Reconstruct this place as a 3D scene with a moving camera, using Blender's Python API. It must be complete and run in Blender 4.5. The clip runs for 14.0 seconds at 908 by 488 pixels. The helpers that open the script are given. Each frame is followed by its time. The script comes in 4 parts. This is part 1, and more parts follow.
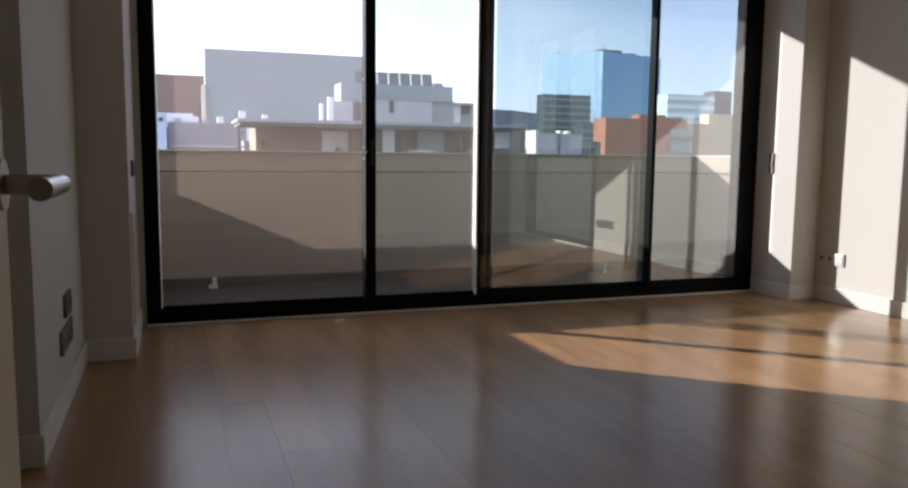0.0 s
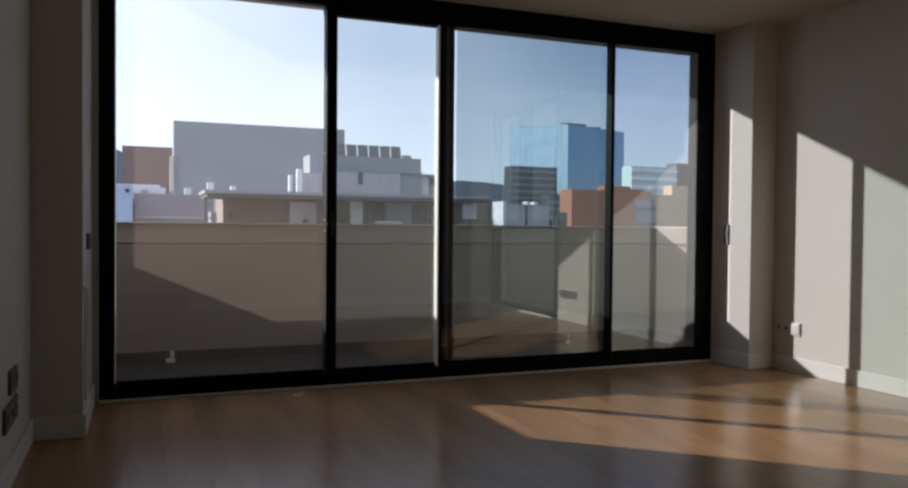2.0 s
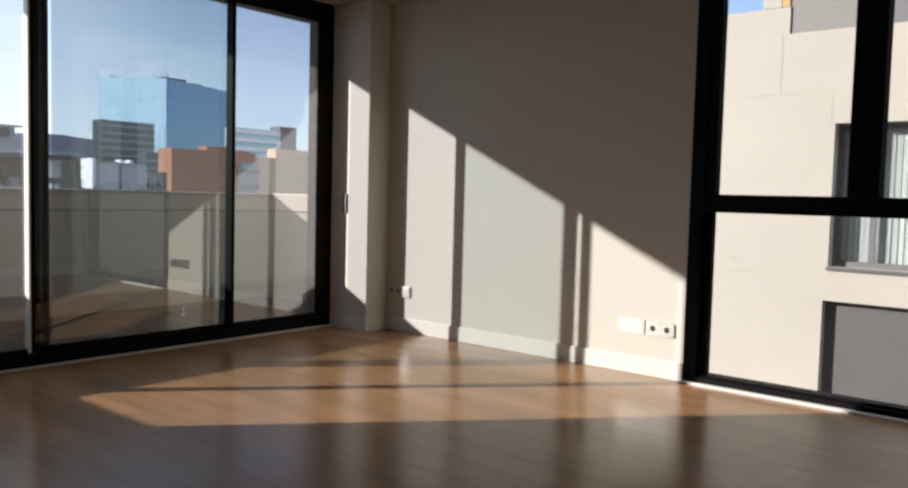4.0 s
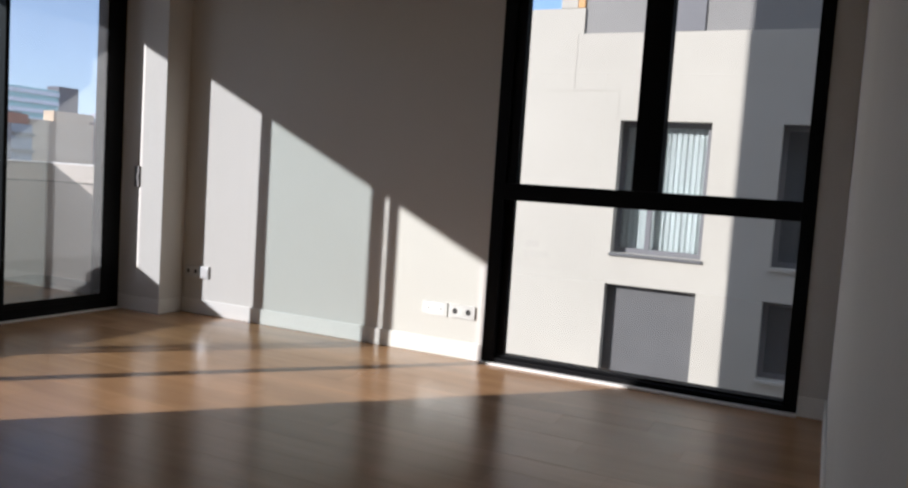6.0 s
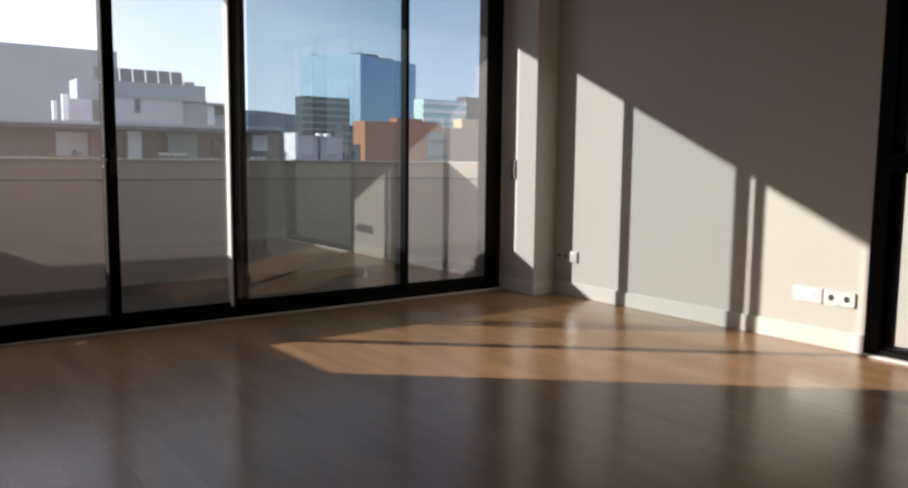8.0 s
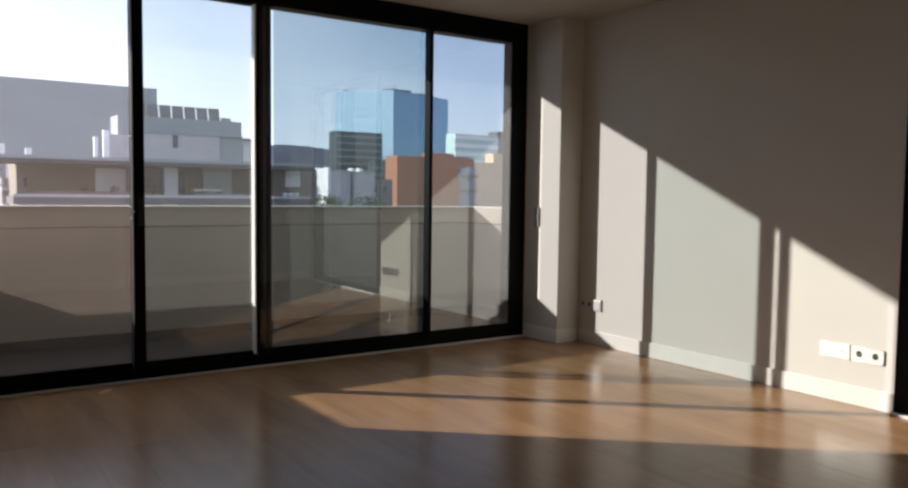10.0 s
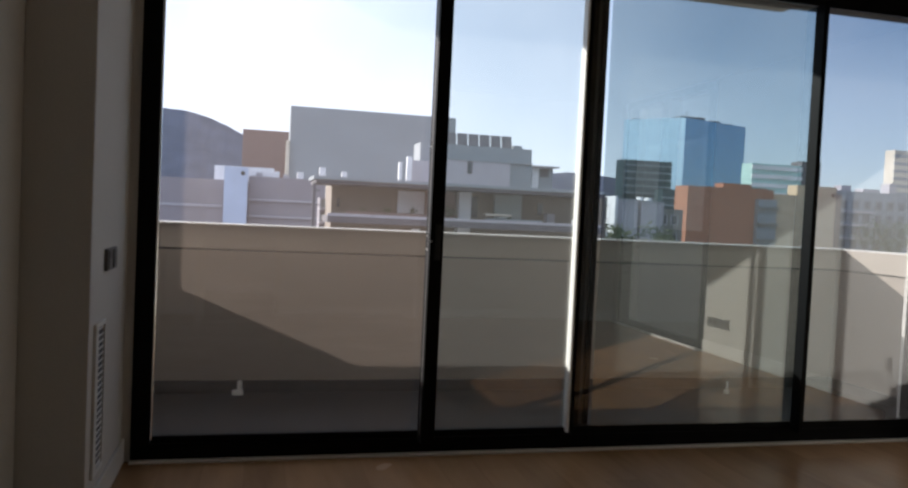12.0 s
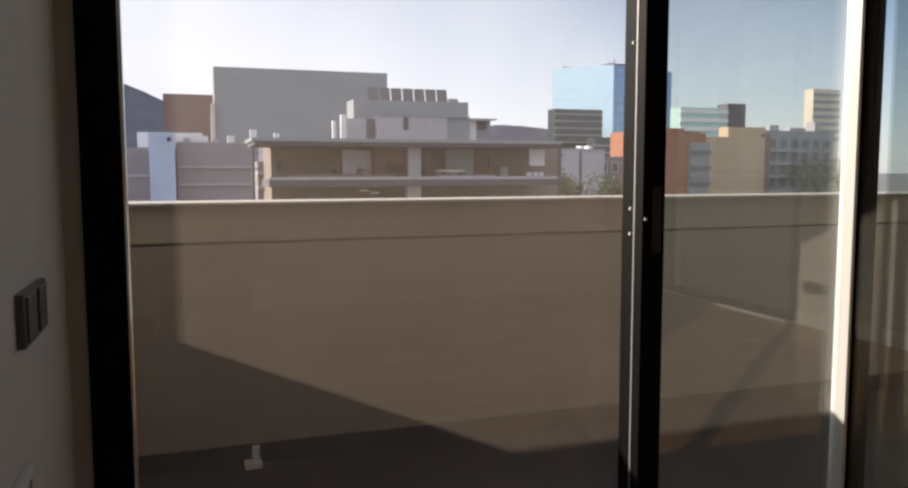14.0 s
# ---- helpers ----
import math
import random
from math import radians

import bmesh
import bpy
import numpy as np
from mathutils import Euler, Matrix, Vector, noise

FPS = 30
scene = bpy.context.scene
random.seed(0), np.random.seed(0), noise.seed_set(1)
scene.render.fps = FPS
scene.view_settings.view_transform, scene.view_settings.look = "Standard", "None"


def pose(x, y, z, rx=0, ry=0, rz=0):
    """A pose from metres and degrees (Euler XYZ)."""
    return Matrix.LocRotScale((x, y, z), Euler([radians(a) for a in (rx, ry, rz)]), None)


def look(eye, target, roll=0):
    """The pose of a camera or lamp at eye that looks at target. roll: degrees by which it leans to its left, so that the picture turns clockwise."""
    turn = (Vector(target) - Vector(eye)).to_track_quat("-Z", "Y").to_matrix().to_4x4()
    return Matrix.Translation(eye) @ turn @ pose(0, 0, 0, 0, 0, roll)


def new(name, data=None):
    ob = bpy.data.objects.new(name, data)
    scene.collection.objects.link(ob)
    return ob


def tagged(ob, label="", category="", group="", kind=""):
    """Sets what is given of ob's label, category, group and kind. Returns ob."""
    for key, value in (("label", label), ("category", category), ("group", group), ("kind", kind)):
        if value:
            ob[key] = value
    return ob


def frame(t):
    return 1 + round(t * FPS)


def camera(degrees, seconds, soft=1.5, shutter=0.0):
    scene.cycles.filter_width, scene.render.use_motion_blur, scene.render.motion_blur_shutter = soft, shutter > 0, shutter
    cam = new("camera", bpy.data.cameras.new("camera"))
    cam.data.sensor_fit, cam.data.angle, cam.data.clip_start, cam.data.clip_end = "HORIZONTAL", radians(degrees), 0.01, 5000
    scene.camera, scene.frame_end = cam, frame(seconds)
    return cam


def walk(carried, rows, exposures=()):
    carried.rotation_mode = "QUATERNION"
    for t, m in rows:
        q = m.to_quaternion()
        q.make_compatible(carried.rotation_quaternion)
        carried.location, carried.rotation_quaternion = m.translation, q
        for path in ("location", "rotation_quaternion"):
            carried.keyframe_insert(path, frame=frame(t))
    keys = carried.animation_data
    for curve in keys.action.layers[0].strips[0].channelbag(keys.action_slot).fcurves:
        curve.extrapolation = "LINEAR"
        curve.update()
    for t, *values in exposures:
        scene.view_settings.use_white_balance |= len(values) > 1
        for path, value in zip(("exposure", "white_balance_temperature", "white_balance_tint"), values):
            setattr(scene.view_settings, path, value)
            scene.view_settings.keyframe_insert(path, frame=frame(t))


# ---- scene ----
EXPOSURES = [(0, 1.27, 6050, 14), (0.5, 0.98, 6020, 14), (1.0, 0.66, 5920, 13), (1.5, 0.51, 5920, 12), (2.5, 0.65, 6020, 13), (3.5, 0.8, 6120, 14), (4, 0.95, 6150, 14), (4.3, 1.04, 6100, 14), (6.4, 0.96, 5620, 14),
             (7, 0.87, 6000, 14), (8, 0.87, 6200, 14), (10.5, 0.87, 6100, 13), (11, 0.88, 6050, 13), (12, 0.71, 6050, 12), (12.5, 0.13, 6050, 11), (13, 0.26, 6620, 11), (13.5, 0.69, 6750, 14), (14, 0.45, 6900, 14)]
cam = camera(60.0, 14.0, soft=2.4)
PATH = [
    (0, (-0.009, -5.273, 1.093), (0.659, -3.401, 0.87), 0.6),
    (0.5, (-0.003, -5.314, 1.048), (0.709, -3.449, 0.923), 0.3),
    (1, (0.008, -5.334, 1.065), (0.728, -3.469, 1.006), -0.4),
    (1.5, (0.034, -5.321, 1.1), (0.739, -3.449, 1.075), -0.4),
    (2, (0.038, -5.311, 1.103), (0.782, -3.455, 1.059), 0.5),
    (2.5, (0.018, -5.316, 1.098), (0.953, -3.55, 1.006), 0.8),
    (3, (-0.017, -5.281, 1.113), (1.138, -3.654, 0.973), 1.0),
    (3.5, (-0.021, -5.196, 1.128), (1.326, -3.726, 0.971), 1.4),
    (4, (-0.011, -5.137, 1.144), (1.523, -3.859, 1.022), 1.5),
    (4.2, (-0.001, -5.123, 1.153), (1.605, -3.933, 1.047), 1.4),
    (4.9, (0.006, -5.105, 1.168), (1.794, -4.217, 1.048), 2.2),
    (5.6, (-0.012, -5.098, 1.168), (1.829, -4.332, 1.020), 3.4),
    (6.3, (-0.016, -5.121, 1.162), (1.697, -4.102, 0.994), 4.2),
    (6.5, (0.007, -5.159, 1.16), (1.631, -4.007, 0.973), 4.2),
    (7, (0.012, -5.205, 1.158), (1.422, -3.807, 0.924), 3.1),
    (7.5, (-0.002, -5.276, 1.158), (1.255, -3.742, 0.894), 1.9),
    (8, (0.002, -5.325, 1.131), (1.194, -3.733, 0.92), 0.6),
    (8.2, (0.014, -5.342, 1.132), (1.191, -3.733, 0.97), 0.2),
    (9.25, (0.045, -5.400, 1.200), (1.236, -3.797, 1.090), 0.3),
    (10.3, (0.062, -5.309, 1.254), (1.092, -3.6, 1.107), 1.4),
    (10.5, (0.068, -5.216, 1.251), (0.997, -3.452, 1.086), 2.0),
    (11, (0.135, -4.885, 1.258), (0.858, -3.029, 1.077), 2.4),
    (11.5, (0.269, -4.422, 1.249), (0.851, -2.514, 1.093), 2.3),
    (12, (0.355, -3.966, 1.257), (0.844, -2.028, 1.18), 2.7),
    (12.5, (0.32, -3.429, 1.255), (0.764, -1.479, 1.203), 2.9),
    (13, (0.249, -2.952, 1.245), (0.684, -1.002, 1.146), 2.5),
    (13.5, (0.132, -2.462, 1.237), (0.656, -0.538, 1.073), 0.8),
    (14, (0.026, -1.963, 1.242), (0.675, -0.08, 1.059), -0.1),
]
walk(cam, [(t, look(eye, target, roll)) for t, eye, target, roll in PATH], EXPOSURES)

# world, sun
SUN_AZ, SUN_EL = radians(48.9), radians(18.05)
toward_sun = Vector((-math.sin(SUN_AZ) * math.cos(SUN_EL), math.cos(SUN_AZ) * math.cos(SUN_EL), math.sin(SUN_EL)))
world = bpy.data.worlds.new("sky")
scene.world = world
world.use_nodes = True
sky = world.node_tree.nodes.new("ShaderNodeTexSky")
sky.sky_type, sky.sun_disc = "NISHITA", False
sky.sun_elevation, sky.sun_rotation = SUN_EL, -SUN_AZ
sky.air_density, sky.dust_density, sky.ozone_density = 0.75, 0.4, 1.6
wisps = world.node_tree.nodes.new("ShaderNodeTexNoise")
wisps.inputs["Scale"].default_value, wisps.inputs["Detail"].default_value = 4.0, 6.0
veil = world.node_tree.nodes.new("ShaderNodeMapRange")
veil.inputs["From Min"].default_value, veil.inputs["From Max"].default_value = 0.35, 0.75
veil.inputs["To Min"].default_value, veil.inputs["To Max"].default_value = 0.17, 0.42
haze = world.node_tree.nodes.new("ShaderNodeMix")
haze.data_type = "RGBA"
haze.inputs["B"].default_value = (6.6, 7.0, 7.9, 1)
world.node_tree.links.new(wisps.outputs[0], veil.inputs[0])
way = world.node_tree.nodes.new("ShaderNodeTexCoord")
split = world.node_tree.nodes.new("ShaderNodeSeparateXYZ")
low = world.node_tree.nodes.new("ShaderNodeMapRange")
low.inputs["From Min"].default_value, low.inputs["From Max"].default_value = 0.0, 0.22
low.inputs["To Min"].default_value, low.inputs["To Max"].default_value = 0.45, 0.0
both = world.node_tree.nodes.new("ShaderNodeMath")
both.use_clamp = True
world.node_tree.links.new(way.outputs["Generated"], split.inputs[0])
world.node_tree.links.new(split.outputs["Z"], low.inputs[0])
world.node_tree.links.new(veil.outputs[0], both.inputs[0])
world.node_tree.links.new(low.outputs[0], both.inputs[1])
# thicker haze on the sun's side
side = world.node_tree.nodes.new("ShaderNodeMapRange")
side.inputs["From Min"].default_value, side.inputs["From Max"].default_value = 0.05, 0.6
side.inputs["To Min"].default_value, side.inputs["To Max"].default_value = 0.60, -0.16
whole = world.node_tree.nodes.new("ShaderNodeMath")
whole.use_clamp = True
world.node_tree.links.new(split.outputs["X"], side.inputs[0])
world.node_tree.links.new(both.outputs[0], whole.inputs[0])
world.node_tree.links.new(side.outputs[0], whole.inputs[1])
world.node_tree.links.new(whole.outputs[0], haze.inputs["Factor"])
world.node_tree.links.new(sky.outputs[0], haze.inputs["A"])
world.node_tree.links.new(haze.outputs["Result"], world.node_tree.nodes["Background"].inputs[0])
world.node_tree.nodes["Background"].inputs[1].default_value = 0.124
sun = new("sun", bpy.data.lights.new("sun", "SUN"))
sun.data.energy, sun.data.angle, sun.data.color = 5.0, radians(0.5), (1.0, 0.90, 0.79)
sun.matrix_world = look(toward_sun * 60, (0, 0, 0))


# materials
def material(name, colour, rough=0.6, metal=0.0, grain=0.0, grain_scale=40.0, stain=0.0, stain_scale=1.5, bump=0.0, stretch=(1, 1, 1), coat=0.0, spec=0.5, vary=0.0):
    """Principled surface with fine grain, large stains, bump and variation from piece to piece."""
    m = bpy.data.materials.new(name)
    m.use_nodes = True
    nt = m.node_tree
    b = nt.nodes["Principled BSDF"]
    b.inputs["Roughness"].default_value, b.inputs["Metallic"].default_value = rough, metal
    b.inputs["Coat Weight"].default_value, b.inputs["Specular IOR Level"].default_value = coat, spec
    b.inputs["Base Color"].default_value = (*colour, 1)
    co = nt.nodes.new("ShaderNodeTexCoord")
    mp = nt.nodes.new("ShaderNodeMapping")
    mp.inputs["Scale"].default_value = stretch
    geo = nt.nodes.new("ShaderNodeNewGeometry")
    nt.links.new(geo.outputs["Position"], mp.inputs["Vector"])
    last = None
    for amount, scale, detail in ((grain, grain_scale, 6), (stain, stain_scale, 3)):
        if not amount:
            continue
        n = nt.nodes.new("ShaderNodeTexNoise")
        n.inputs["Scale"].default_value, n.inputs["Detail"].default_value = scale, detail
        nt.links.new(mp.outputs[0], n.inputs["Vector"])
        r = nt.nodes.new("ShaderNodeMapRange")
        r.inputs["From Min"].default_value, r.inputs["From Max"].default_value = 0.3, 0.7
        r.inputs["To Min"].default_value, r.inputs["To Max"].default_value = 1 - amount, 1 + amount
        nt.links.new(n.outputs[0], r.inputs[0])
        last = times(nt, last, r.outputs[0])
        if amount == grain and bump:
            bp = nt.nodes.new("ShaderNodeBump")
            bp.inputs["Strength"].default_value, bp.inputs["Distance"].default_value = bump, 0.002
            nt.links.new(n.outputs[0], bp.inputs["Height"])
            nt.links.new(bp.outputs[0], b.inputs["Normal"])
    if vary:
        info = nt.nodes.new("ShaderNodeObjectInfo")
        r = nt.nodes.new("ShaderNodeMapRange")
        r.inputs["To Min"].default_value, r.inputs["To Max"].default_value = 1 - vary, 1 + vary
        nt.links.new(info.outputs["Random"], r.inputs[0])
        last = times(nt, last, r.outputs[0])
    if last:
        mx = nt.nodes.new("ShaderNodeVectorMath")
        mx.operation = "SCALE"
        mx.inputs[0].default_value = colour
        nt.links.new(last, mx.inputs["Scale"])
        nt.links.new(mx.outputs[0], b.inputs["Base Color"])
    return m


def times(nt, a, b):
    if a is None:
        return b
    x = nt.nodes.new("ShaderNodeMath")
    x.operation = "MULTIPLY"
    nt.links.new(a, x.inputs[0])
    nt.links.new(b, x.inputs[1])
    return x.outputs[0]


def glass(name, tint, dust, dust_colour, gloss=0.05):
    """Window glass: clear, mirror-like at a slant, with a thin film of dust that catches the sun."""
    m = bpy.data.materials.new(name)
    m.use_nodes = True
    nt = m.node_tree
    nt.nodes.remove(nt.nodes["Principled BSDF"])
    out = nt.nodes["Material Output"]
    clear, shine = nt.nodes.new("ShaderNodeBsdfTransparent"), nt.nodes.new("ShaderNodeBsdfGlossy")
    film, back = nt.nodes.new("ShaderNodeBsdfTranslucent"), nt.nodes.new("ShaderNodeBsdfDiffuse")
    clear.inputs[0].default_value = (*tint, 1)
    shine.inputs[0].default_value, shine.inputs["Roughness"].default_value = (1, 1, 1, 1), 0.0
    film.inputs[0].default_value = back.inputs[0].default_value = (*dust_colour, 1)
    both = nt.nodes.new("ShaderNodeMixShader")
    both.inputs[0].default_value = 0.25
    nt.links.new(film.outputs[0], both.inputs[1])
    nt.links.new(back.outputs[0], both.inputs[2])
    dirty = nt.nodes.new("ShaderNodeMixShader")
    geo = nt.nodes.new("ShaderNodeNewGeometry")
    n = nt.nodes.new("ShaderNodeTexNoise")
    n.inputs["Scale"].default_value, n.inputs["Detail"].default_value = 2.5, 4
    nt.links.new(geo.outputs["Position"], n.inputs["Vector"])
    r = nt.nodes.new("ShaderNodeMapRange")
    r.inputs["To Min"].default_value, r.inputs["To Max"].default_value = dust * 0.7, dust * 1.3
    nt.links.new(n.outputs[0], r.inputs[0])
    nt.links.new(r.outputs[0], dirty.inputs[0])
    nt.links.new(clear.outputs[0], dirty.inputs[1])
    nt.links.new(both.outputs[0], dirty.inputs[2])
    lw = nt.nodes.new("ShaderNodeLayerWeight")
    lw.inputs["Blend"].default_value = 0.5
    p = nt.nodes.new("ShaderNodeMath")
    p.operation = "POWER"
    p.inputs[1].default_value = 4.0
    nt.links.new(lw.outputs["Facing"], p.inputs[0])
    f = nt.nodes.new("ShaderNodeMapRange")
    f.inputs["To Min"].default_value, f.inputs["To Max"].default_value = gloss, 1.0
    nt.links.new(p.outputs[0], f.inputs[0])
    top = nt.nodes.new("ShaderNodeMixShader")
    nt.links.new(f.outputs[0], top.inputs[0])
    nt.links.new(dirty.outputs[0], top.inputs[1])
    nt.links.new(shine.outputs[0], top.inputs[2])
    nt.links.new(top.outputs[0], out.inputs["Surface"])
    return m


def wood_floor():
    m = material("oak_planks", (0.388, 0.224, 0.110), rough=0.25, grain=0.05, grain_scale=5, stain=0.14, stain_scale=1.1, bump=0.03, stretch=(5, 0.7, 1), vary=0.11, spec=0.32)
    nt = m.node_tree
    geo = nt.nodes.new("ShaderNodeNewGeometry")
    smear = nt.nodes.new("ShaderNodeTexNoise")
    smear.inputs["Scale"].default_value, smear.inputs["Detail"].default_value = 1.4, 1.5
    sheen = nt.nodes.new("ShaderNodeMapRange")
    sheen.inputs["From Min"].default_value, sheen.inputs["From Max"].default_value = 0.2, 0.8
    sheen.inputs["To Min"].default_value, sheen.inputs["To Max"].default_value = 0.20, 0.28
    nt.links.new(geo.outputs["Position"], smear.inputs["Vector"])
    nt.links.new(smear.outputs[0], sheen.inputs[0])
    nt.links.new(sheen.outputs[0], nt.nodes["Principled BSDF"].inputs["Roughness"])
    return m


PAINT = material("wall_paint", (0.655, 0.632, 0.585), rough=0.75, grain=0.025, grain_scale=120, stain=0.03, stain_scale=0.9, bump=0.10, spec=0.3)
CEIL = material("ceiling_paint", (0.50, 0.475, 0.42), rough=0.85, grain=0.02, grain_scale=90, stain=0.03, stain_scale=0.8, bump=0.05, spec=0.2)
WHITE = material("white_lacquer", (0.79, 0.77, 0.72), rough=0.45, grain=0.02, grain_scale=60, stain=0.03, stain_scale=2)
BLACK = material("black_aluminium", (0.0045, 0.0045, 0.005), rough=0.5, grain=0.1, grain_scale=200, spec=0.09)
GREYALU = material("grey_aluminium", (0.42, 0.42, 0.41), rough=0.4, metal=0.3, grain=0.05, grain_scale=150)
DARKALU = material("dark_grey_aluminium", (0.10, 0.10, 0.10), rough=0.45, metal=0.2, grain=0.05, grain_scale=150)
SILVER = material("bright_aluminium", (0.93, 0.93, 0.91), rough=0.30, metal=0.0, grain=0.02, grain_scale=150)
POLISHED = material("polished_aluminium", (0.93, 0.92, 0.92), rough=0.12, metal=1.0, grain=0.03, grain_scale=60)
CHROME = material("brushed_steel", (0.40, 0.39, 0.37), rough=0.32, metal=1.0, grain=0.05, grain_scale=300, stretch=(1, 8, 1))
PLATE = material("white_plastic", (0.80, 0.79, 0.76), rough=0.35, grain=0.015, grain_scale=80)
PEARL = material("pearl_plate", (0.62, 0.61, 0.59), rough=0.42, metal=0.85, grain=0.02, grain_scale=120)
PLATE_GREY = material("grey_plastic", (0.13, 0.125, 0.12), rough=0.35, grain=0.03, grain_scale=80)
DARK = material("dark_plastic_and_shade", (0.015, 0.015, 0.015), rough=0.4, grain=0.05, grain_scale=80)
RENDER = material("cream_render", (0.34, 0.295, 0.25), rough=0.9, grain=0.05, grain_scale=9, stain=0.07, stain_scale=0.6, bump=0.25, stretch=(0.5, 0.5, 5), spec=0.2)
COPING = material("coping_render", (0.42, 0.37, 0.315), rough=0.85, grain=0.05, grain_scale=40, stain=0.07, stain_scale=1.2, bump=0.2, spec=0.2)
# pale tone paints the sunlit top edge of the coping
SUNLIT_CAP = material("sunlit_cap", (0.74, 0.71, 0.66), rough=0.6, grain=0.05, grain_scale=50, stain=0.08, stain_scale=1.5)
TERRACE = material("terrace_tile", (0.036, 0.035, 0.035), rough=0.7, grain=0.10, grain_scale=60, stain=0.12, stain_scale=1.4, bump=0.2)
SKIRT = material("membrane_and_shadow_line", (0.04, 0.038, 0.036), rough=0.8, grain=0.12, grain_scale=40, stain=0.15, stain_scale=2)
DOOR = material("door_lacquer", (0.70, 0.60, 0.44), rough=0.5, grain=0.03, grain_scale=60, stain=0.04, stain_scale=1.5)
FLOORWOOD = wood_floor()
PANE_L = glass("window_glass", (0.965, 0.968, 0.962), 0.036, (0.95, 0.78, 0.65), 0.040)
PANE_M = glass("window_glass_middle", (0.88, 0.90, 0.88), 0.028, (0.86, 0.85, 0.80), 0.085)
PANE_R = glass("window_glass_tinted", (0.745, 0.80, 0.80), 0.023, (0.85, 0.90, 0.82), 0.19)
PANE_C = glass("clean_glass", (0.92, 0.94, 0.93), 0.001, (0.85, 0.88, 0.82), 0.035)
PANE_E = glass("window_glass_end", (0.84, 0.86, 0.87), 0.024, (0.88, 0.88, 0.84), 0.17)
PANE_S = glass("side_glass", (0.96, 0.97, 0.97), 0.006, (0.9, 0.9, 0.85), 0.04)
FACADE = material("neighbour_render", (0.385, 0.365, 0.315), rough=0.9, grain=0.03, grain_scale=30, stain=0.05, stain_scale=0.7, bump=0.04, spec=0.2)
FACADE_DARK = material("dark_reveal", (0.12, 0.12, 0.125), rough=0.6, grain=0.05, grain_scale=20)
BLIND = material("grey_blind", (0.08, 0.08, 0.08), rough=0.6, grain=0.06, grain_scale=30, stain=0.08, stain_scale=2)
TOPFLOOR = material("grey_wall_and_shade", (0.20, 0.195, 0.182), rough=0.9, grain=0.04, grain_scale=20, stain=0.05, stain_scale=0.6)
ORANGE = material("orange_brown_metal", (0.45, 0.26, 0.10), rough=0.7, grain=0.08, grain_scale=12)
CURTAIN = material("sheer_curtain", (0.80, 0.86, 0.84), rough=0.9, grain=0.05, grain_scale=30)


# mesh helpers
def slab(bm, a, b, bevel=0.0):
    """A box from corner a to corner b, with its edges rounded."""
    size = [abs(q - p) for p, q in zip(a, b)]
    made = bmesh.ops.create_cube(bm, size=1, matrix=Matrix.LocRotScale([(p + q) / 2 for p, q in zip(a, b)], None, size))
    if bevel:
        verts = set(made["verts"])
        edges = [e for e in bm.edges if e.verts[0] in verts]
        bmesh.ops.bevel(bm, geom=edges, offset=min(bevel, min(size) * 0.4), segments=2, affect="EDGES", profile=0.5)
    return bm


def rod(bm, a, b, r, seg=16):
    a, b = Vector(a), Vector(b)
    turn = (b - a).to_track_quat("Z", "Y").to_matrix().to_4x4()
    bmesh.ops.create_cone(bm, cap_ends=True, segments=seg, radius1=r, radius2=r, depth=(b - a).length, matrix=Matrix.Translation((a + b) / 2) @ turn)
    return bm


def mesh(name, bm, mat):
    me = bpy.data.meshes.new(name)
    bm.to_mesh(me)
    bm.free()
    me.materials.append(mat)
    return me


def part(name, bm, mat, parent=None, label=""):
    ob = new(name, mesh(name, bm, mat))
    if parent:
        ob.parent = parent
    return tagged(ob, label)


def box(name, a, b, mat, parent=None, label="", bevel=0.0):
    return part(name, slab(bmesh.new(), a, b, bevel), mat, parent, label)


def thing(name, label, category, group="", kind=""):
    """An Empty that carries the parts of one thing."""
    return tagged(new(name), label, category, group, kind)


def setting(name, boxes, mat, label, category, bevel=0.0):
    bm = bmesh.new()
    for a, b in boxes:
        slab(bm, a, b, bevel)
    return tagged(part(name, bm, mat), label, category, kind="structure")


# plan of the room
XL, XR, BACK, CEILING = -0.47, 4.75, -7.6, 2.72
PX0, PY0 = -0.23, -0.84         # left pier: its inner face and its front
QX0, QY0 = 4.505, -0.44           # right pier
WX0, WX1 = -0.19, 4.49           # terrace window
PAR_Y, PAR_H = 1.44, 1.12        # parapet: inner face and height
RET_L, RET_R = -0.66, 4.91       # inner faces of the parapet's returns

floor = setting("floor", [((-1.7, BACK - 0.2, -0.30), (XR + 0.25, 0.0, -0.022))], SKIRT, "subfloor slab under the oak planks", "floor")
setting("ceiling", [((-1.7, BACK - 0.2, CEILING), (XR + 0.25, 0.27, CEILING + 0.2))], CEIL, "plain off-white painted plaster ceiling", "ceiling")
setting("wall_left", [((-0.62, -2.30, 0), (XL, 0.25, CEILING))], PAINT, "off-white painted wall with sockets near the floor", "wall")
setting("pier_left", [((XL, PY0, 0), (PX0, 0.0, CEILING)), ((XL, 0.0, 0), (WX0, 0.198, CEILING))], PAINT, "off-white painted pier beside the terrace window", "wall", 0.004)
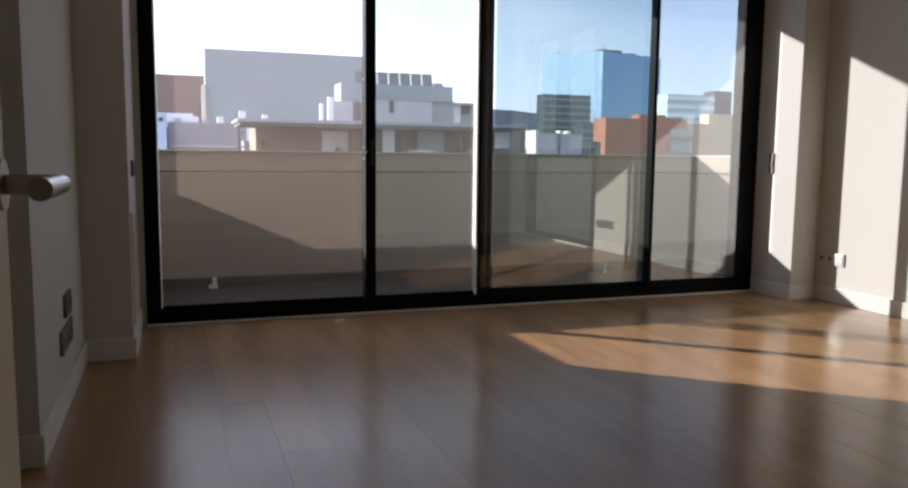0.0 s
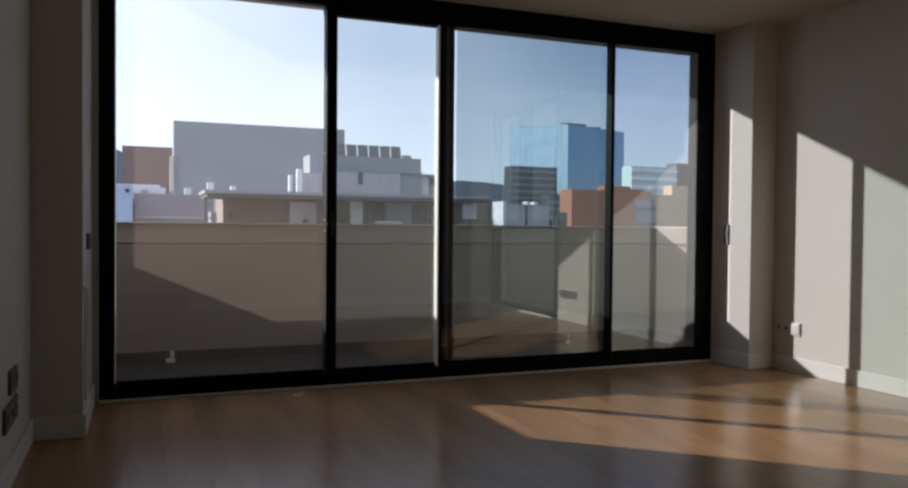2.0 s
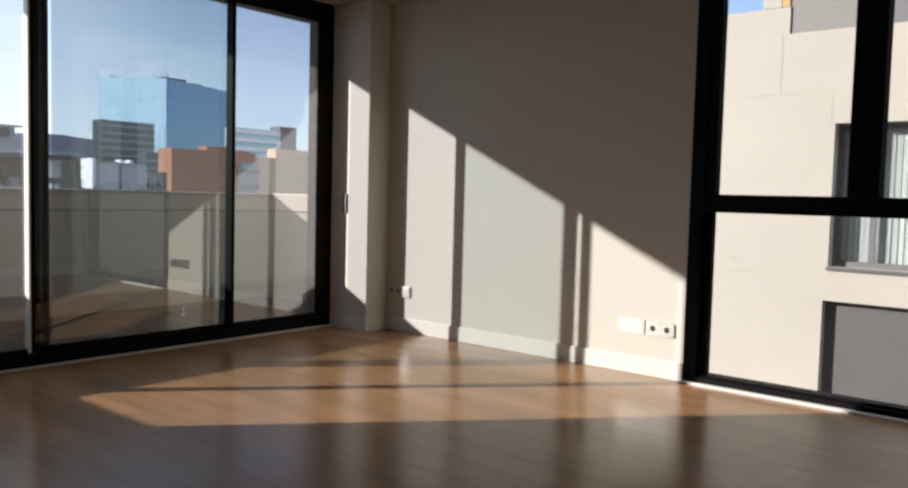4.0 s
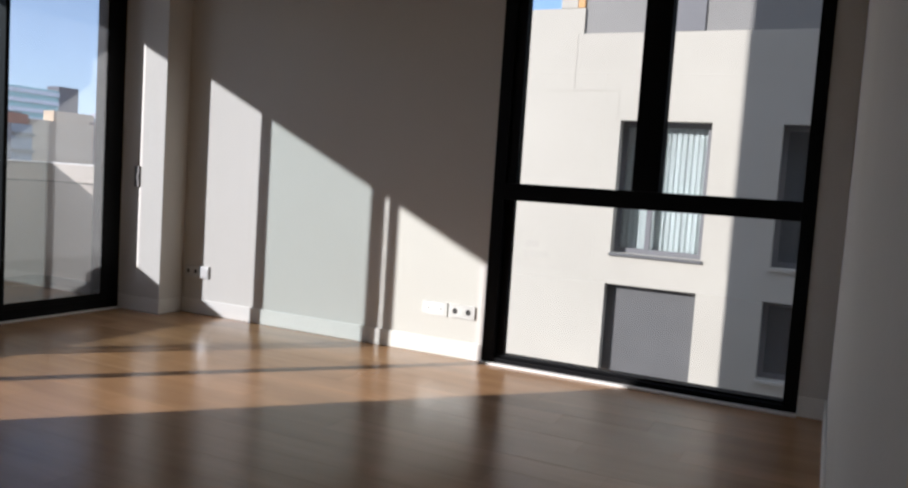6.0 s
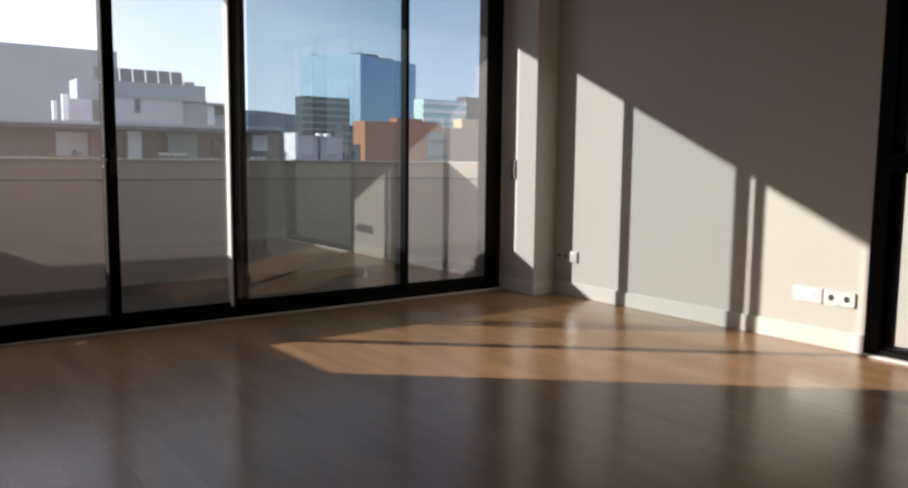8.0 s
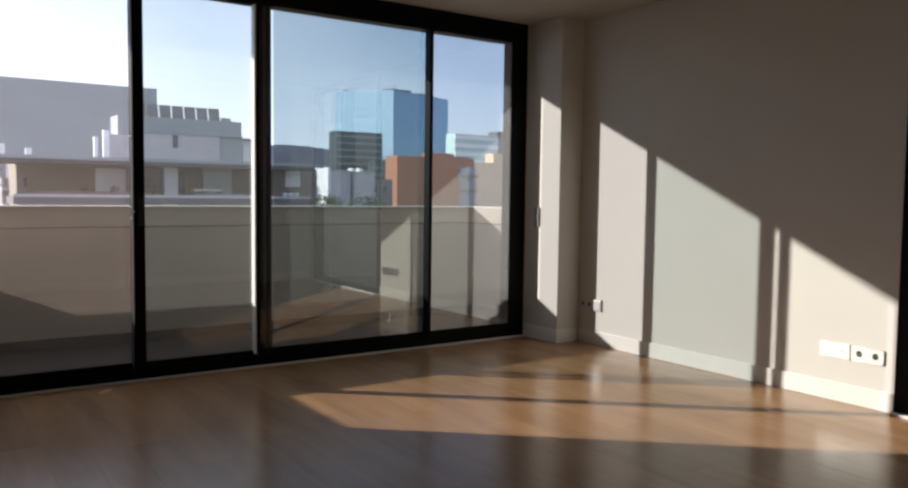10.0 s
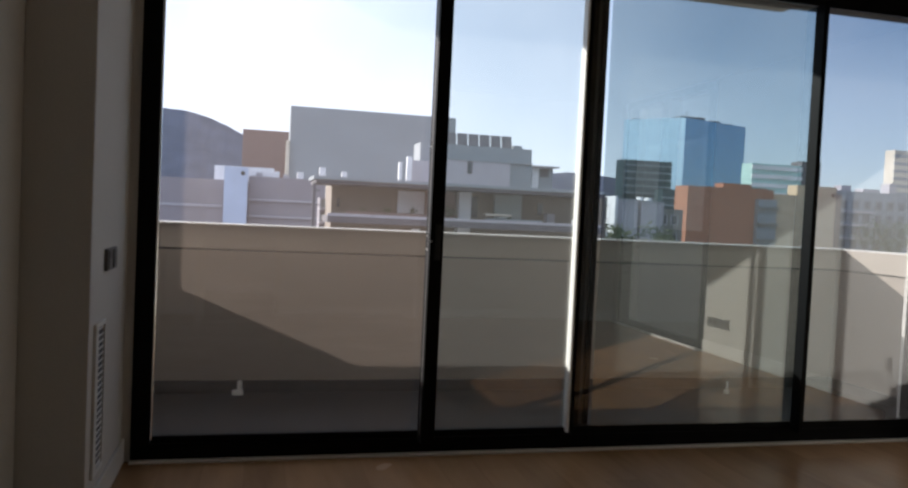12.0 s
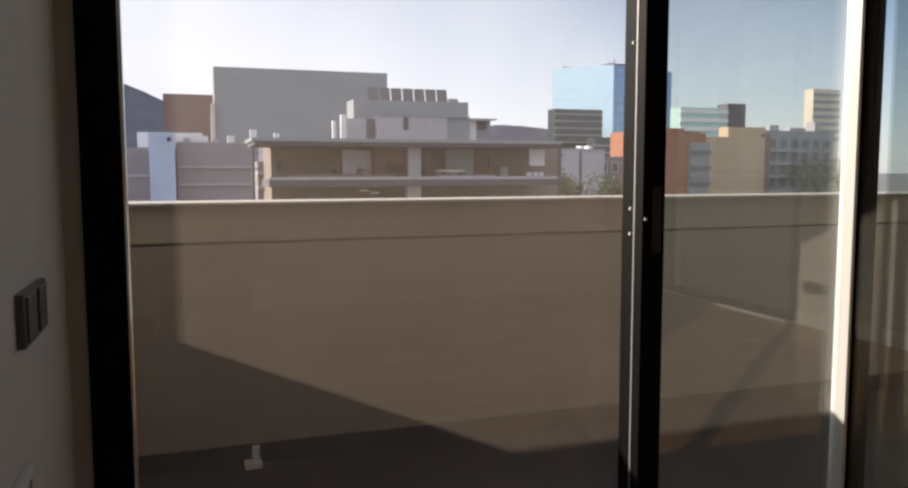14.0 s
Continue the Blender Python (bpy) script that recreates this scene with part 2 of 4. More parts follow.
setting("wall_recess", [((-0.75, -4.70, 0), (-0.60, -2.30, CEILING))], PAINT, "off-white painted wall set back behind the open door", "wall")
setting("wall_left_back", [((-0.75, BACK, 0), (-0.60, -4.70, CEILING))], PAINT, "off-white painted wall", "wall")
setting("wall_back", [((-1.7, BACK - 0.2, 0), (XR + 0.25, BACK, CEILING))], PAINT, "off-white painted back wall", "wall")
setting("wall_right", [((XR, -3.10, 0), (XR + 0.25, 0.30, CEILING))], PAINT, "off-white painted wall with sun patches", "wall")
setting("pier_right", [((QX0, QY0, 0), (XR, 0.0, CEILING)), ((WX1, 0.0, 0), (XR, 0.30, CEILING))], PAINT, "off-white painted pier at the corner of the room", "wall", 0.004)
setting("wall_right_back", [((XR, BACK, 0), (XR + 0.25, -5.03, CEILING))], PAINT, "off-white painted wall beyond the side window", "wall")

# skirting boards
SK = 0.115
for name, boxes in {
    "baseboard_right": [((XR - 0.014, -3.10, 0), (XR, QY0, SK))],
    "baseboard_pier_right": [((QX0 - 0.014, QY0 - 0.014, 0), (QX0, 0.0, SK)), ((QX0, QY0 - 0.014, 0), (XR - 0.014, QY0, SK))],
    "baseboard_left": [((XL, -2.30, 0), (XL + 0.014, PY0, SK)), ((-0.60, -2.314, 0), (XL + 0.014, -2.30, SK))],
    "baseboard_pier_left": [((XL + 0.014, PY0 - 0.014, 0), (PX0 + 0.014, PY0, SK)), ((PX0, PY0, 0), (PX0 + 0.014, 0.0, SK))],
    "baseboard_back": [((-0.60, BACK, 0), (XR, BACK + 0.014, SK))],
    "baseboard_right_back": [((XR - 0.014, -5.18, 0), (XR, -5.03, SK))],
}.items():
    setting(name, boxes, WHITE, "white lacquered skirting board along the wall", "skirting", 0.003)
setting("trim_window", [((WX0, -0.045, 0), (WX1, -0.012, 0.012))], WHITE, "white floor trim along the terrace window", "trim", 0.002)
setting("trim_side_window", [((XR - 0.055, -5.03, 0), (XR - 0.012, -3.10, 0.014))], WHITE, "white floor trim along the side window", "trim", 0.002)


# terrace window: black frame, four panes
def terrace_window():
    w = thing("window_1", "black aluminium sliding terrace window with four tall panes", "window", kind="structure")
    top = CEILING
    box("head", (WX0, -0.012, 2.60), (1.215, 0.07, top), BLACK, w, bevel=0.003)
    box("head", (1.2155, -0.012, 2.54), (WX1, 0.07, top), BLACK, w, bevel=0.003)
    box("outer_head", (WX0, 0.07, 2.64), (WX1, 0.20, top), BLACK, w, bevel=0.003)
    box("bottom_rail", (WX0, -0.012, 0.0), (WX1, 0.065, 0.085), BLACK, w, bevel=0.003)
    box("outer_rail", (WX0, 0.065, 0.0), (WX1, 0.20, 0.055), BLACK, w, bevel=0.003)
    box("left_stile", (WX0, -0.012, 0.085), (WX0 + 0.085, 0.07, 2.60), BLACK, w, bevel=0.003)
    box("right_stile", (4.30, -0.012, 0.085), (WX1, 0.08, 2.54), BLACK, w, bevel=0.003)
    panes = ((-0.105, 1.234, 0.014, PANE_L), (1.2345, 2.03, 0.014, PANE_M), (2.064, 2.165, -0.032, PANE_C), (2.1655, 3.44, -0.032, PANE_R), (3.4405, 4.30, -0.032, PANE_E))
    for x0, x1, y, mat in panes:
        lo, hi = 0.10, (2.61 if x0 < 0 else 2.545)
        rail = lo + (0.02 if y > 0 else 0.035)
        sheet = slab(bmesh.new(), (x0, y, lo if y > 0 else rail), (x1, y + 0.012, hi))
        bmesh.ops.delete(sheet, geom=[f for f in sheet.faces if abs(f.normal.x) > 0.5], context="FACES_ONLY")
        part("pane", sheet, mat, w, "dusty clear glass")
        box("lower_sash_rail", (x0, max(y - 0.012, -0.016), 0.0855), (x1, max(y, 0.0) + 0.02, rail), BLACK, w, bevel=0.003)
    box("mullion", (1.200, -0.122, 0.0855), (1.270, -0.050, 2.5395), BLACK, w, bevel=0.003)
    box("mullion_web", (1.203, -0.0495, 0.0855), (1.2145, -0.0125, 2.5395), BLACK, w)
    box("mullion_gasket", (1.1985, -0.084, 0.12), (1.1998, -0.078, 2.535), GREYALU, w, "thin grey gasket")
    # reflector added to catch the sky as a bright line along the jamb
    part("glint_bead", rod(bmesh.new(), (-0.099, -0.004, 0.106), (-0.099, -0.004, 2.60), 0.0065, 16), POLISHED, w, "thin polished bead added for a bright line at the jamb")
    box("meeting_stile", (2.062, -0.018, 0.0855), (2.095, 0.004, 2.54), BLACK, w, bevel=0.002)
    box("bright_profile", (2.026, -0.030, 0.10), (2.038, 0.030, 2.54), SILVER, w, "bright sunlit aluminium fin", 0.002)
    box("profile_web", (2.0385, -0.004, 0.10), (2.0615, 0.030, 2.54), BLACK, w)
    box("groove", (2.084, 0.0315, 0.0855), (2.135, 0.055, 2.54), DARKALU, w, "dark grey aluminium groove")
    box("meeting_stile", (2.1355, 0.010, 0.0855), (2.165, 0.088, 2.54), BLACK, w, bevel=0.002)
    box("slim_mullion", (3.425, -0.110, 0.0855), (3.455, -0.030, 2.54), BLACK, w, bevel=0.003)
    for z in (1.59, 1.14, 1.07):
        part("latch_pin", rod(bmesh.new(), (1.194, -0.066, z), (1.201, -0.066, z), 0.004, 12), SILVER, w, "small bright screw head")
    box("pull_plate", (1.226, -0.1245, 1.02), (1.256, -0.1205, 1.20), DARK, w, "flush black pull", 0.002)
    part("lock_pin", rod(bmesh.new(), (1.208, -0.128, 1.113), (1.208, -0.120, 1.113), 0.005, 12), CHROME, w, "small chrome lock")


def side_window():
    w = thing("window_2", "black aluminium side window with two upper sashes over a fixed pane", "window", kind="structure")
    x0, x1, y0, y1 = XR - 0.012, XR + 0.11, -5.03, -3.10
    box("stile", (x0, y1 - 0.085, 0), (x1, y1, CEILING), BLACK, w, bevel=0.003)
    box("stile", (x0, y0, 0), (x1, y0 + 0.075, CEILING), BLACK, w, bevel=0.003)
    box("bottom_rail", (x0, y0 + 0.075, 0), (x1, y1 - 0.085, 0.045), BLACK, w, bevel=0.003)
    box("inner_rail", (x0 + 0.03, y0 + 0.075, 0.0455), (x1, y1 - 0.085, 0.062), BLACK, w, bevel=0.003)
    box("head", (x0, y0 + 0.075, 2.63), (x1, y1 - 0.085, CEILING), BLACK, w, bevel=0.003)
    box("transom", (x0, y0 + 0.075, 1.085), (x1, y1 - 0.085, 1.195), BLACK, w, bevel=0.003)
    box("mullion", (x0 - 0.006, -4.165, 1.1955), (x1, -4.005, 2.63), BLACK, w, bevel=0.003)
    box("sash_stile", (x0 + 0.02, y1 - 0.150, 1.1955), (x1 - 0.02, y1 - 0.0855, 2.63), BLACK, w, bevel=0.003)
    box("sash_stile", (x0 + 0.05, y1 - 0.135, 0.0625), (x1 - 0.02, y1 - 0.0855, 1.085), BLACK, w, bevel=0.003)
    box("pane", (XR + 0.05, y0 + 0.07, 0.05), (XR + 0.062, y1 - 0.08, 1.10), PANE_S, w, "clear glass")
    box("pane", (XR + 0.05, y0 + 0.07, 1.18), (XR + 0.062, -4.16, 2.64), PANE_S, w, "clear glass")
    box("pane", (XR + 0.05, -4.01, 1.18), (XR + 0.062, y1 - 0.08, 2.64), PANE_S, w, "clear glass")


terrace_window()
side_window()

# terrace outside
setting("terrace_floor", [((RET_L - 0.15, 0.20, -0.30), (RET_R + 0.15, PAR_Y + 0.16, -0.005))], TERRACE, "dark grey tiled terrace floor", "terrace floor")
parapet = setting("parapet", [((RET_L - 0.15, PAR_Y, -0.005), (RET_R + 0.15, PAR_Y + 0.16, PAR_H - 0.18)), ((RET_L - 0.15, 0.27, -0.005), (RET_L, PAR_Y, PAR_H - 0.18)), ((RET_R, 0.30, -0.005), (RET_R + 0.15, PAR_Y, PAR_H - 0.18))], RENDER, "cream rendered terrace parapet wall", "parapet")
# dark core in the gap paints the shadow line below the coping
setting("parapet_shadow_strip", [((RET_L - 0.13, PAR_Y + 0.02, PAR_H - 0.1795), (RET_R + 0.13, PAR_Y + 0.14, PAR_H - 0.1685)), ((RET_L - 0.13, 0.28, PAR_H - 0.1795), (RET_L - 0.02, PAR_Y + 0.0195, PAR_H - 0.1685)), ((RET_R + 0.02, 0.31, PAR_H - 0.1795), (RET_R + 0.13, PAR_Y + 0.0195, PAR_H - 0.1685))], SKIRT, "dark strip painting the shadow line under the coping", "joint")
setting("parapet_coping", [((RET_L - 0.16, PAR_Y - 0.004, PAR_H - 0.168), (RET_R + 0.16, PAR_Y + 0.17, PAR_H - 0.010)), ((RET_L - 0.16, 0.27, PAR_H - 0.168), (RET_L + 0.004, PAR_Y - 0.004, PAR_H - 0.010)), ((RET_R - 0.004, 0.30, PAR_H - 0.168), (RET_R + 0.16, PAR_Y - 0.004, PAR_H - 0.010))], COPING, "cream coping band with a shadow line below", "coping", 0.006)
# added strip: paints the sunlit edge; its inward reach shapes the shadow on the glass
setting("parapet_sunlit_edge", [((RET_L - 0.165, PAR_Y - 0.080, PAR_H - 0.0095), (RET_R + 0.165, PAR_Y + 0.175, PAR_H)), ((RET_L - 0.165, 0.27, PAR_H - 0.0095), (RET_L + 0.008, PAR_Y - 0.080, PAR_H)), ((RET_R - 0.008, 0.30, PAR_H - 0.0095), (RET_R + 0.165, PAR_Y - 0.080, PAR_H))], SUNLIT_CAP, "thin pale strip painting the coping's sunlit top edge", "coping", 0.002)
setting("parapet_skirting", [((RET_L, PAR_Y - 0.02, -0.004), (RET_R, PAR_Y, 0.075)), ((RET_R - 0.02, 0.30, -0.004), (RET_R, PAR_Y - 0.02, 0.075))], SKIRT, "dark waterproof skirting at the foot of the parapet", "skirting")
# overhang follows its shadow; unseen height and rear length added to shade the neighbour
setting("upper_storey", [((-1.0, 0.27, 3.04), (4.49, 1.75, 9.6)), ((-1.0, -26.0, 2.93), (5.0, 0.27, 9.6))], RENDER, "cream rendered overhang above the terrace, extended unseen for shade", "facade")
setting("facade_head", [((-4.0, 0.20, CEILING), (XR + 0.25, 0.33, 3.03)), ((-4.0, 0.0, -12.0), (-0.62, 0.27, 6.4))], RENDER, "cream rendered facade beside the terrace", "facade")
# unseen block, added to cast the shadow edge on the neighbour's facade
setting("side_shade_block", [((5.0, -1.6, -13.0), (7.2, -0.62, 9.6))], RENDER, "unseen cream block added to shade the house next door", "facade")
setting("lower_storeys", [((-4.0, -26.0, -13.0), (5.06, 1.60, -0.31))], RENDER, "cream rendered lower storeys of the building", "facade")


# ---- city beyond the terrace
GROUND = -13.0
GREY_BLOCK = material("grey_cladding", (0.285, 0.315, 0.34), rough=0.8, grain=0.04, grain_scale=0.8, stain=0.05, stain_scale=0.08, stretch=(1, 1, 3))
PALE = material("pale_render", (0.44, 0.425, 0.46), rough=0.85, grain=0.05, grain_scale=0.9, stain=0.06, stain_scale=0.15)
WHITEWASH = material("whitewashed_wall", (0.78, 0.78, 0.80), rough=0.85, grain=0.04, grain_scale=1.2, stain=0.06, stain_scale=0.2)
BLUEWALL = material("pale_blue_wall", (0.50, 0.58, 0.74), rough=0.85, grain=0.04, grain_scale=1.2, stain=0.06, stain_scale=0.3)
BEIGE = material("beige_render", (0.25, 0.21, 0.175), rough=0.9, grain=0.06, grain_scale=1.5, stain=0.07, stain_scale=0.3)
SAND = material("sand_brick", (0.55, 0.43, 0.30), rough=0.9, grain=0.05, grain_scale=2.0, stain=0.06, stain_scale=0.2)
BRICK = material("orange_brick", (0.37, 0.16, 0.095), rough=0.9, grain=0.07, grain_scale=2.0, stain=0.08, stain_scale=0.2)
BROWN = material("brown_cladding", (0.25, 0.175, 0.155), rough=0.9, grain=0.05, grain_scale=0.8, stain=0.06, stain_scale=0.1)
MAUVE = material("mauve_render", (0.30, 0.275, 0.30), rough=0.9, grain=0.05, grain_scale=1.2, stain=0.07, stain_scale=0.2)
CREAM = material("cream_wall", (0.62, 0.57, 0.48), rough=0.9, grain=0.05, grain_scale=1.2, stain=0.06, stain_scale=0.2)
PANEL = material("solar_panel_face", (0.16, 0.16, 0.175), rough=0.45, grain=0.06, grain_scale=2.0)
SCREEN = material("pale_green_screen", (0.36, 0.41, 0.40), rough=0.5, grain=0.05, grain_scale=1.5)
SLATE = material("dark_metal_roof", (0.10, 0.095, 0.11), rough=0.7, grain=0.08, grain_scale=3.0)
FARWIN = material("far_window_glass", (0.06, 0.07, 0.08), rough=0.15, grain=0.2, grain_scale=1.0)
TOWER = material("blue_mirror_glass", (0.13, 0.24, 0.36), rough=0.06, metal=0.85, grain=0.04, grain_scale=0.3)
# paler copy of the tower glass; bright sky reflection is put into the colour
TOWER_SKYLIT = material("skylit_mirror_glass", (0.66, 0.88, 0.98), rough=0.18, metal=0.7, grain=0.03, grain_scale=0.3)
TOWER_RIB = material("tower_mullion", (0.22, 0.36, 0.50), rough=0.4, metal=0.5, grain=0.04, grain_scale=1)
DARKGLASS = material("dark_green_glass", (0.045, 0.075, 0.085), rough=0.2, metal=0.2, grain=0.1, grain_scale=0.4)
MINT = material("pale_green_glass", (0.42, 0.62, 0.58), rough=0.3, grain=0.05, grain_scale=0.4)
ASPHALT = material("city_ground", (0.24, 0.23, 0.22), rough=0.95, grain=0.15, grain_scale=0.3, stain=0.2, stain_scale=0.02)
# lifted, bluish tone: distance haze is mixed into the hill colour
HAZY_HILL = material("hazy_wooded_hill", (0.15, 0.16, 0.20), rough=1.0, grain=0.15, grain_scale=0.06, stain=0.2, stain_scale=0.01)
LEAF = material("tree_leaves", (0.07, 0.10, 0.035), rough=0.7, grain=0.3, grain_scale=3.0, vary=0.1)
BARK = material("tree_bark", (0.14, 0.10, 0.07), rough=0.95, grain=0.2, grain_scale=12, bump=0.4)

setting("ground", [((-4000, -4000, GROUND - 1), (4000, 4000, GROUND))], ASPHALT, "grey asphalt and paving of the city streets", "ground")


def building(name, label, x0, x1, y0, y1, top, mat, roof=0.4, group="buildings across the city"):
    """A block that stands on the ground, with a roof parapet."""
    b = thing(name, label, "building", group)
    box("wall", (x0, y0, GROUND), (x1, y1, top - roof), mat, b)
    rim = bmesh.new()
    for a, c in (((x0, y0), (x1, y0 + 0.3)), ((x0, y1 - 0.3), (x1, y1)), ((x0, y0 + 0.3), (x0 + 0.3, y1 - 0.3)), ((x1 - 0.3, y0 + 0.3), (x1, y1 - 0.3))):
        slab(rim, (*a, top - roof), (*c, top))
    part("roof_rim", rim, mat, b)
    return b


def window_rows(b, x0, x1, y, zs, n, w, h, mat=FARWIN, frame=None):
    """Rows of windows on the side that faces -y; each has a pane set in a shallow frame."""
    for z in zs:
        for i in range(n):
            x = x0 + (i + 0.5) * (x1 - x0) / n
            f = bmesh.new()
            for a, c in (((x - w / 2 - 0.1, z - 0.1), (x + w / 2 + 0.1, z)), ((x - w / 2 - 0.1, z + h), (x + w / 2 + 0.1, z + h + 0.1)), ((x - w / 2 - 0.1, z), (x - w / 2, z + h)), ((x + w / 2, z), (x + w / 2 + 0.1, z + h))):
                slab(f, (a[0], y - 0.14, a[1]), (c[0], y, c[1]))
            win = part("window", f, frame or PALE, b)
            box("pane", (x - w / 2, y - 0.03, z), (x + w / 2, y + 0.01, z + h), mat, win, "dark window glass")


def bands(b, x0, x1, y, zs, h, mat, out=0.25, name="band"):
    for z in zs:
        box(name, (x0, y - out, z), (x1, y, z + h), mat, b)


# large grey block with a blank front
b = building("grey_block", "large blank grey clad building on the skyline", 4.88, 31.0, 120, 125, 16.65, GREY_BLOCK, 0.3)
bands(b, 4.92, 30.95, 120, [3 + i * 2.3 for i in range(6)], 0.06, GREY_BLOCK, 0.02, "cladding_joint")
box("end_pier", (4.33, 119.0, GROUND), (4.86, 120, 11.2), CREAM, b, "cream pier at the corner")

# stepped building with solar panels
b = building("stepped_building", "grey stepped building with solar panels on its roof", 19.3, 33.6, 90, 94, 9.72, GREY_BLOCK, 0.3)
box("lower_wing", (17.85, 88.0, GROUND), (20.34, 90, 7.35), PALE, b, "paler lower wing")
box("lower_wing", (21.55, 88.0, GROUND), (30.2, 90, 7.70), PALE, b, "paler lower wing")
# darker grey than the wings paints the shade of the recess
box("recess", (20.35, 88.8, GROUND), (21.54, 89.9, 7.40), TOPFLOOR, b, "recess between the wings, its shade put in as darker grey")
box("parapet", (21.55, 87.9, 7.705), (33.1, 89.9, 7.86), GREY_BLOCK, b)
box("right_wing", (30.2, 88.3, GROUND), (33.1, 90, 7.70), GREY_BLOCK, b)
box("roof_step", (31.3, 90.4, 9.42), (32.4, 93.6, 10.15), GREY_BLOCK, b)
for i in range(7):
    x = 21.2 + i * 1.44
    bm = slab(bmesh.new(), (x, 90.7, 9.72), (x + 1.30, 90.8, 11.32))
    bmesh.ops.rotate(bm, verts=bm.verts, cent=(x, 90.7, 9.72), matrix=Matrix.Rotation(radians(-14), 3, "X"))
    panel = part("solar_panel", bm, PANEL, b, "grey tilted solar panel")
    part("stay", rod(bmesh.new(), (x + 0.64, 91.6, 9.45), (x + 0.64, 91.1, 11.0), 0.05, 8), SLATE, panel)
win = box("window", (24.78, 87.93, 6.15), (25.38, 88.0, 7.62), SLATE, b)
box("pane", (24.86, 87.9, 6.25), (25.30, 87.93, 7.52), FARWIN, win)
for x0, x1, z in ((16.24, 16.62, 6.95), (17.18, 17.75, 7.70)):
    box("chimney", (x0, 86.8, GROUND), (x1, 87.4, z), WHITEWASH, b, "white chimney stack")
box("stair_head", (33.61, 90.2, GROUND), (36.6, 96, 7.55), GREY_BLOCK, b)
box("pier", (33.62, 89.6, GROUND), (34.5, 90.19, 7.45), WHITEWASH, b, "white corner pier")
box("door", (34.9, 90.1, 6.4), (36.0, 90.2, 7.4), SLATE, b)
box("canopy", (33.62, 88.6, 7.56), (36.9, 90.2, 7.72), PALE, b)

# apartment house opposite, with deep balconies
b = building("apartment_house", "beige apartment house with dark balcony slabs and a steel pergola", 3.7, 17.6, 33.0, 36.5, 2.45, BEIGE, 0.2, "apartment houses")
box("roof_slab", (2.75, 30.0, 2.30), (16.1, 33.4, 2.46), SLATE, b, "dark roof slab over the balconies")
box("roof_edge", (2.65, 29.9, 2.46), (16.15, 33.4, 2.60), GREY_BLOCK, b, "grey roof edging")
for z in (0.92, -1.40, -3.7):
    box("balcony_slab", (3.3, 30.05, z - 0.28), (16.1, 33.0, z), SLATE, b, "dark balcony slab")
    box("balcony_edge", (3.3, 30.1, z + 0.002), (16.1, 30.19, z + 0.12), PALE, b, "pale balcony edge")
for x in (2.64, 16.04):
    box("post", (x, 30.0, -6), (x + 0.11, 30.12, 2.30), SLATE, b, "dark steel post")
    for z in (1.95, 1.35):
        box("post_bracket", (x + 0.111, 30.03, z), (x + 0.30, 30.07, z + 0.05), SLATE, b)
for z in (1.02, -1.30):
    for x0, x1, z0, z1, mat in ((3.95, 4.08, 0.3, 0.7, FARWIN), (6.80, 8.10, 0.10, 1.20, WHITEWASH), (8.55, 8.95, 0.0, 1.10, FARWIN), (10.42, 10.74, 0.10, 1.12, FARWIN), (13.84, 14.08, 0.35, 0.95, FARWIN)):
        win = box("window", (x0 - 0.05, 32.9, z + z0 - 0.05), (x1 + 0.05, 33.0, z + z1 + 0.05), BEIGE, b)
        box("pane", (x0, 32.87, z + z0), (x1, 32.9, z + z1), mat, win)
    box("side_wall", (8.12, 32.2, z - 0.1), (9.45, 32.85, z + 1.27), BROWN, b, "brown side wall of the loggia")
    box("glazed_screen", (11.53, 32.6, z - 0.1), (12.91, 32.85, z + 1.27), SCREEN, b, "pale green glazed screen")
    box("pillar", (9.55, 31.9, z - 2.05), (10.15, 32.5, z + 1.27), WHITEWASH, b, "white pillar")
    box("cupboard", (14.14, 32.3, z - 0.1), (14.53, 32.8, z + 0.45), PALE, b, "pale balcony cupboard")
    box("low_wall", (4.2, 31.0, z - 0.1), (8.6, 31.08, z + 0.14), BROWN, b, "low brown balcony wall")
    box("low_wall", (10.6, 31.0, z - 0.1), (13.4, 31.08, z + 0.10), GREY_BLOCK, b, "low grey balcony wall")
box("folded_awning", (10.6, 31.0, 1.22), (11.9, 31.4, 1.34), CREAM, b, "cream folded awning", 0.04)
box("awning_pole", (11.2, 31.2, 0.92), (11.26, 31.26, 1.22), SLATE, b)
for x, z in ((7.3, 0.40), (7.75, 0.30)):
    box("garden_table", (x, 31.4, z), (x + 0.35, 31.8, z + 0.08), WHITEWASH, b, "white balcony table", 0.02)
box("sign_panel", (15.05, 31.0, 1.50), (15.80, 31.1, 2.28), WHITEWASH, b, "bright white panel")
for x in (15.0, 15.3, 15.6):
    part("lamp_globe", rod(bmesh.new(), (x, 31.0, 0.92), (x, 31.0, 1.22), 0.12, 12), WHITEWASH, b)


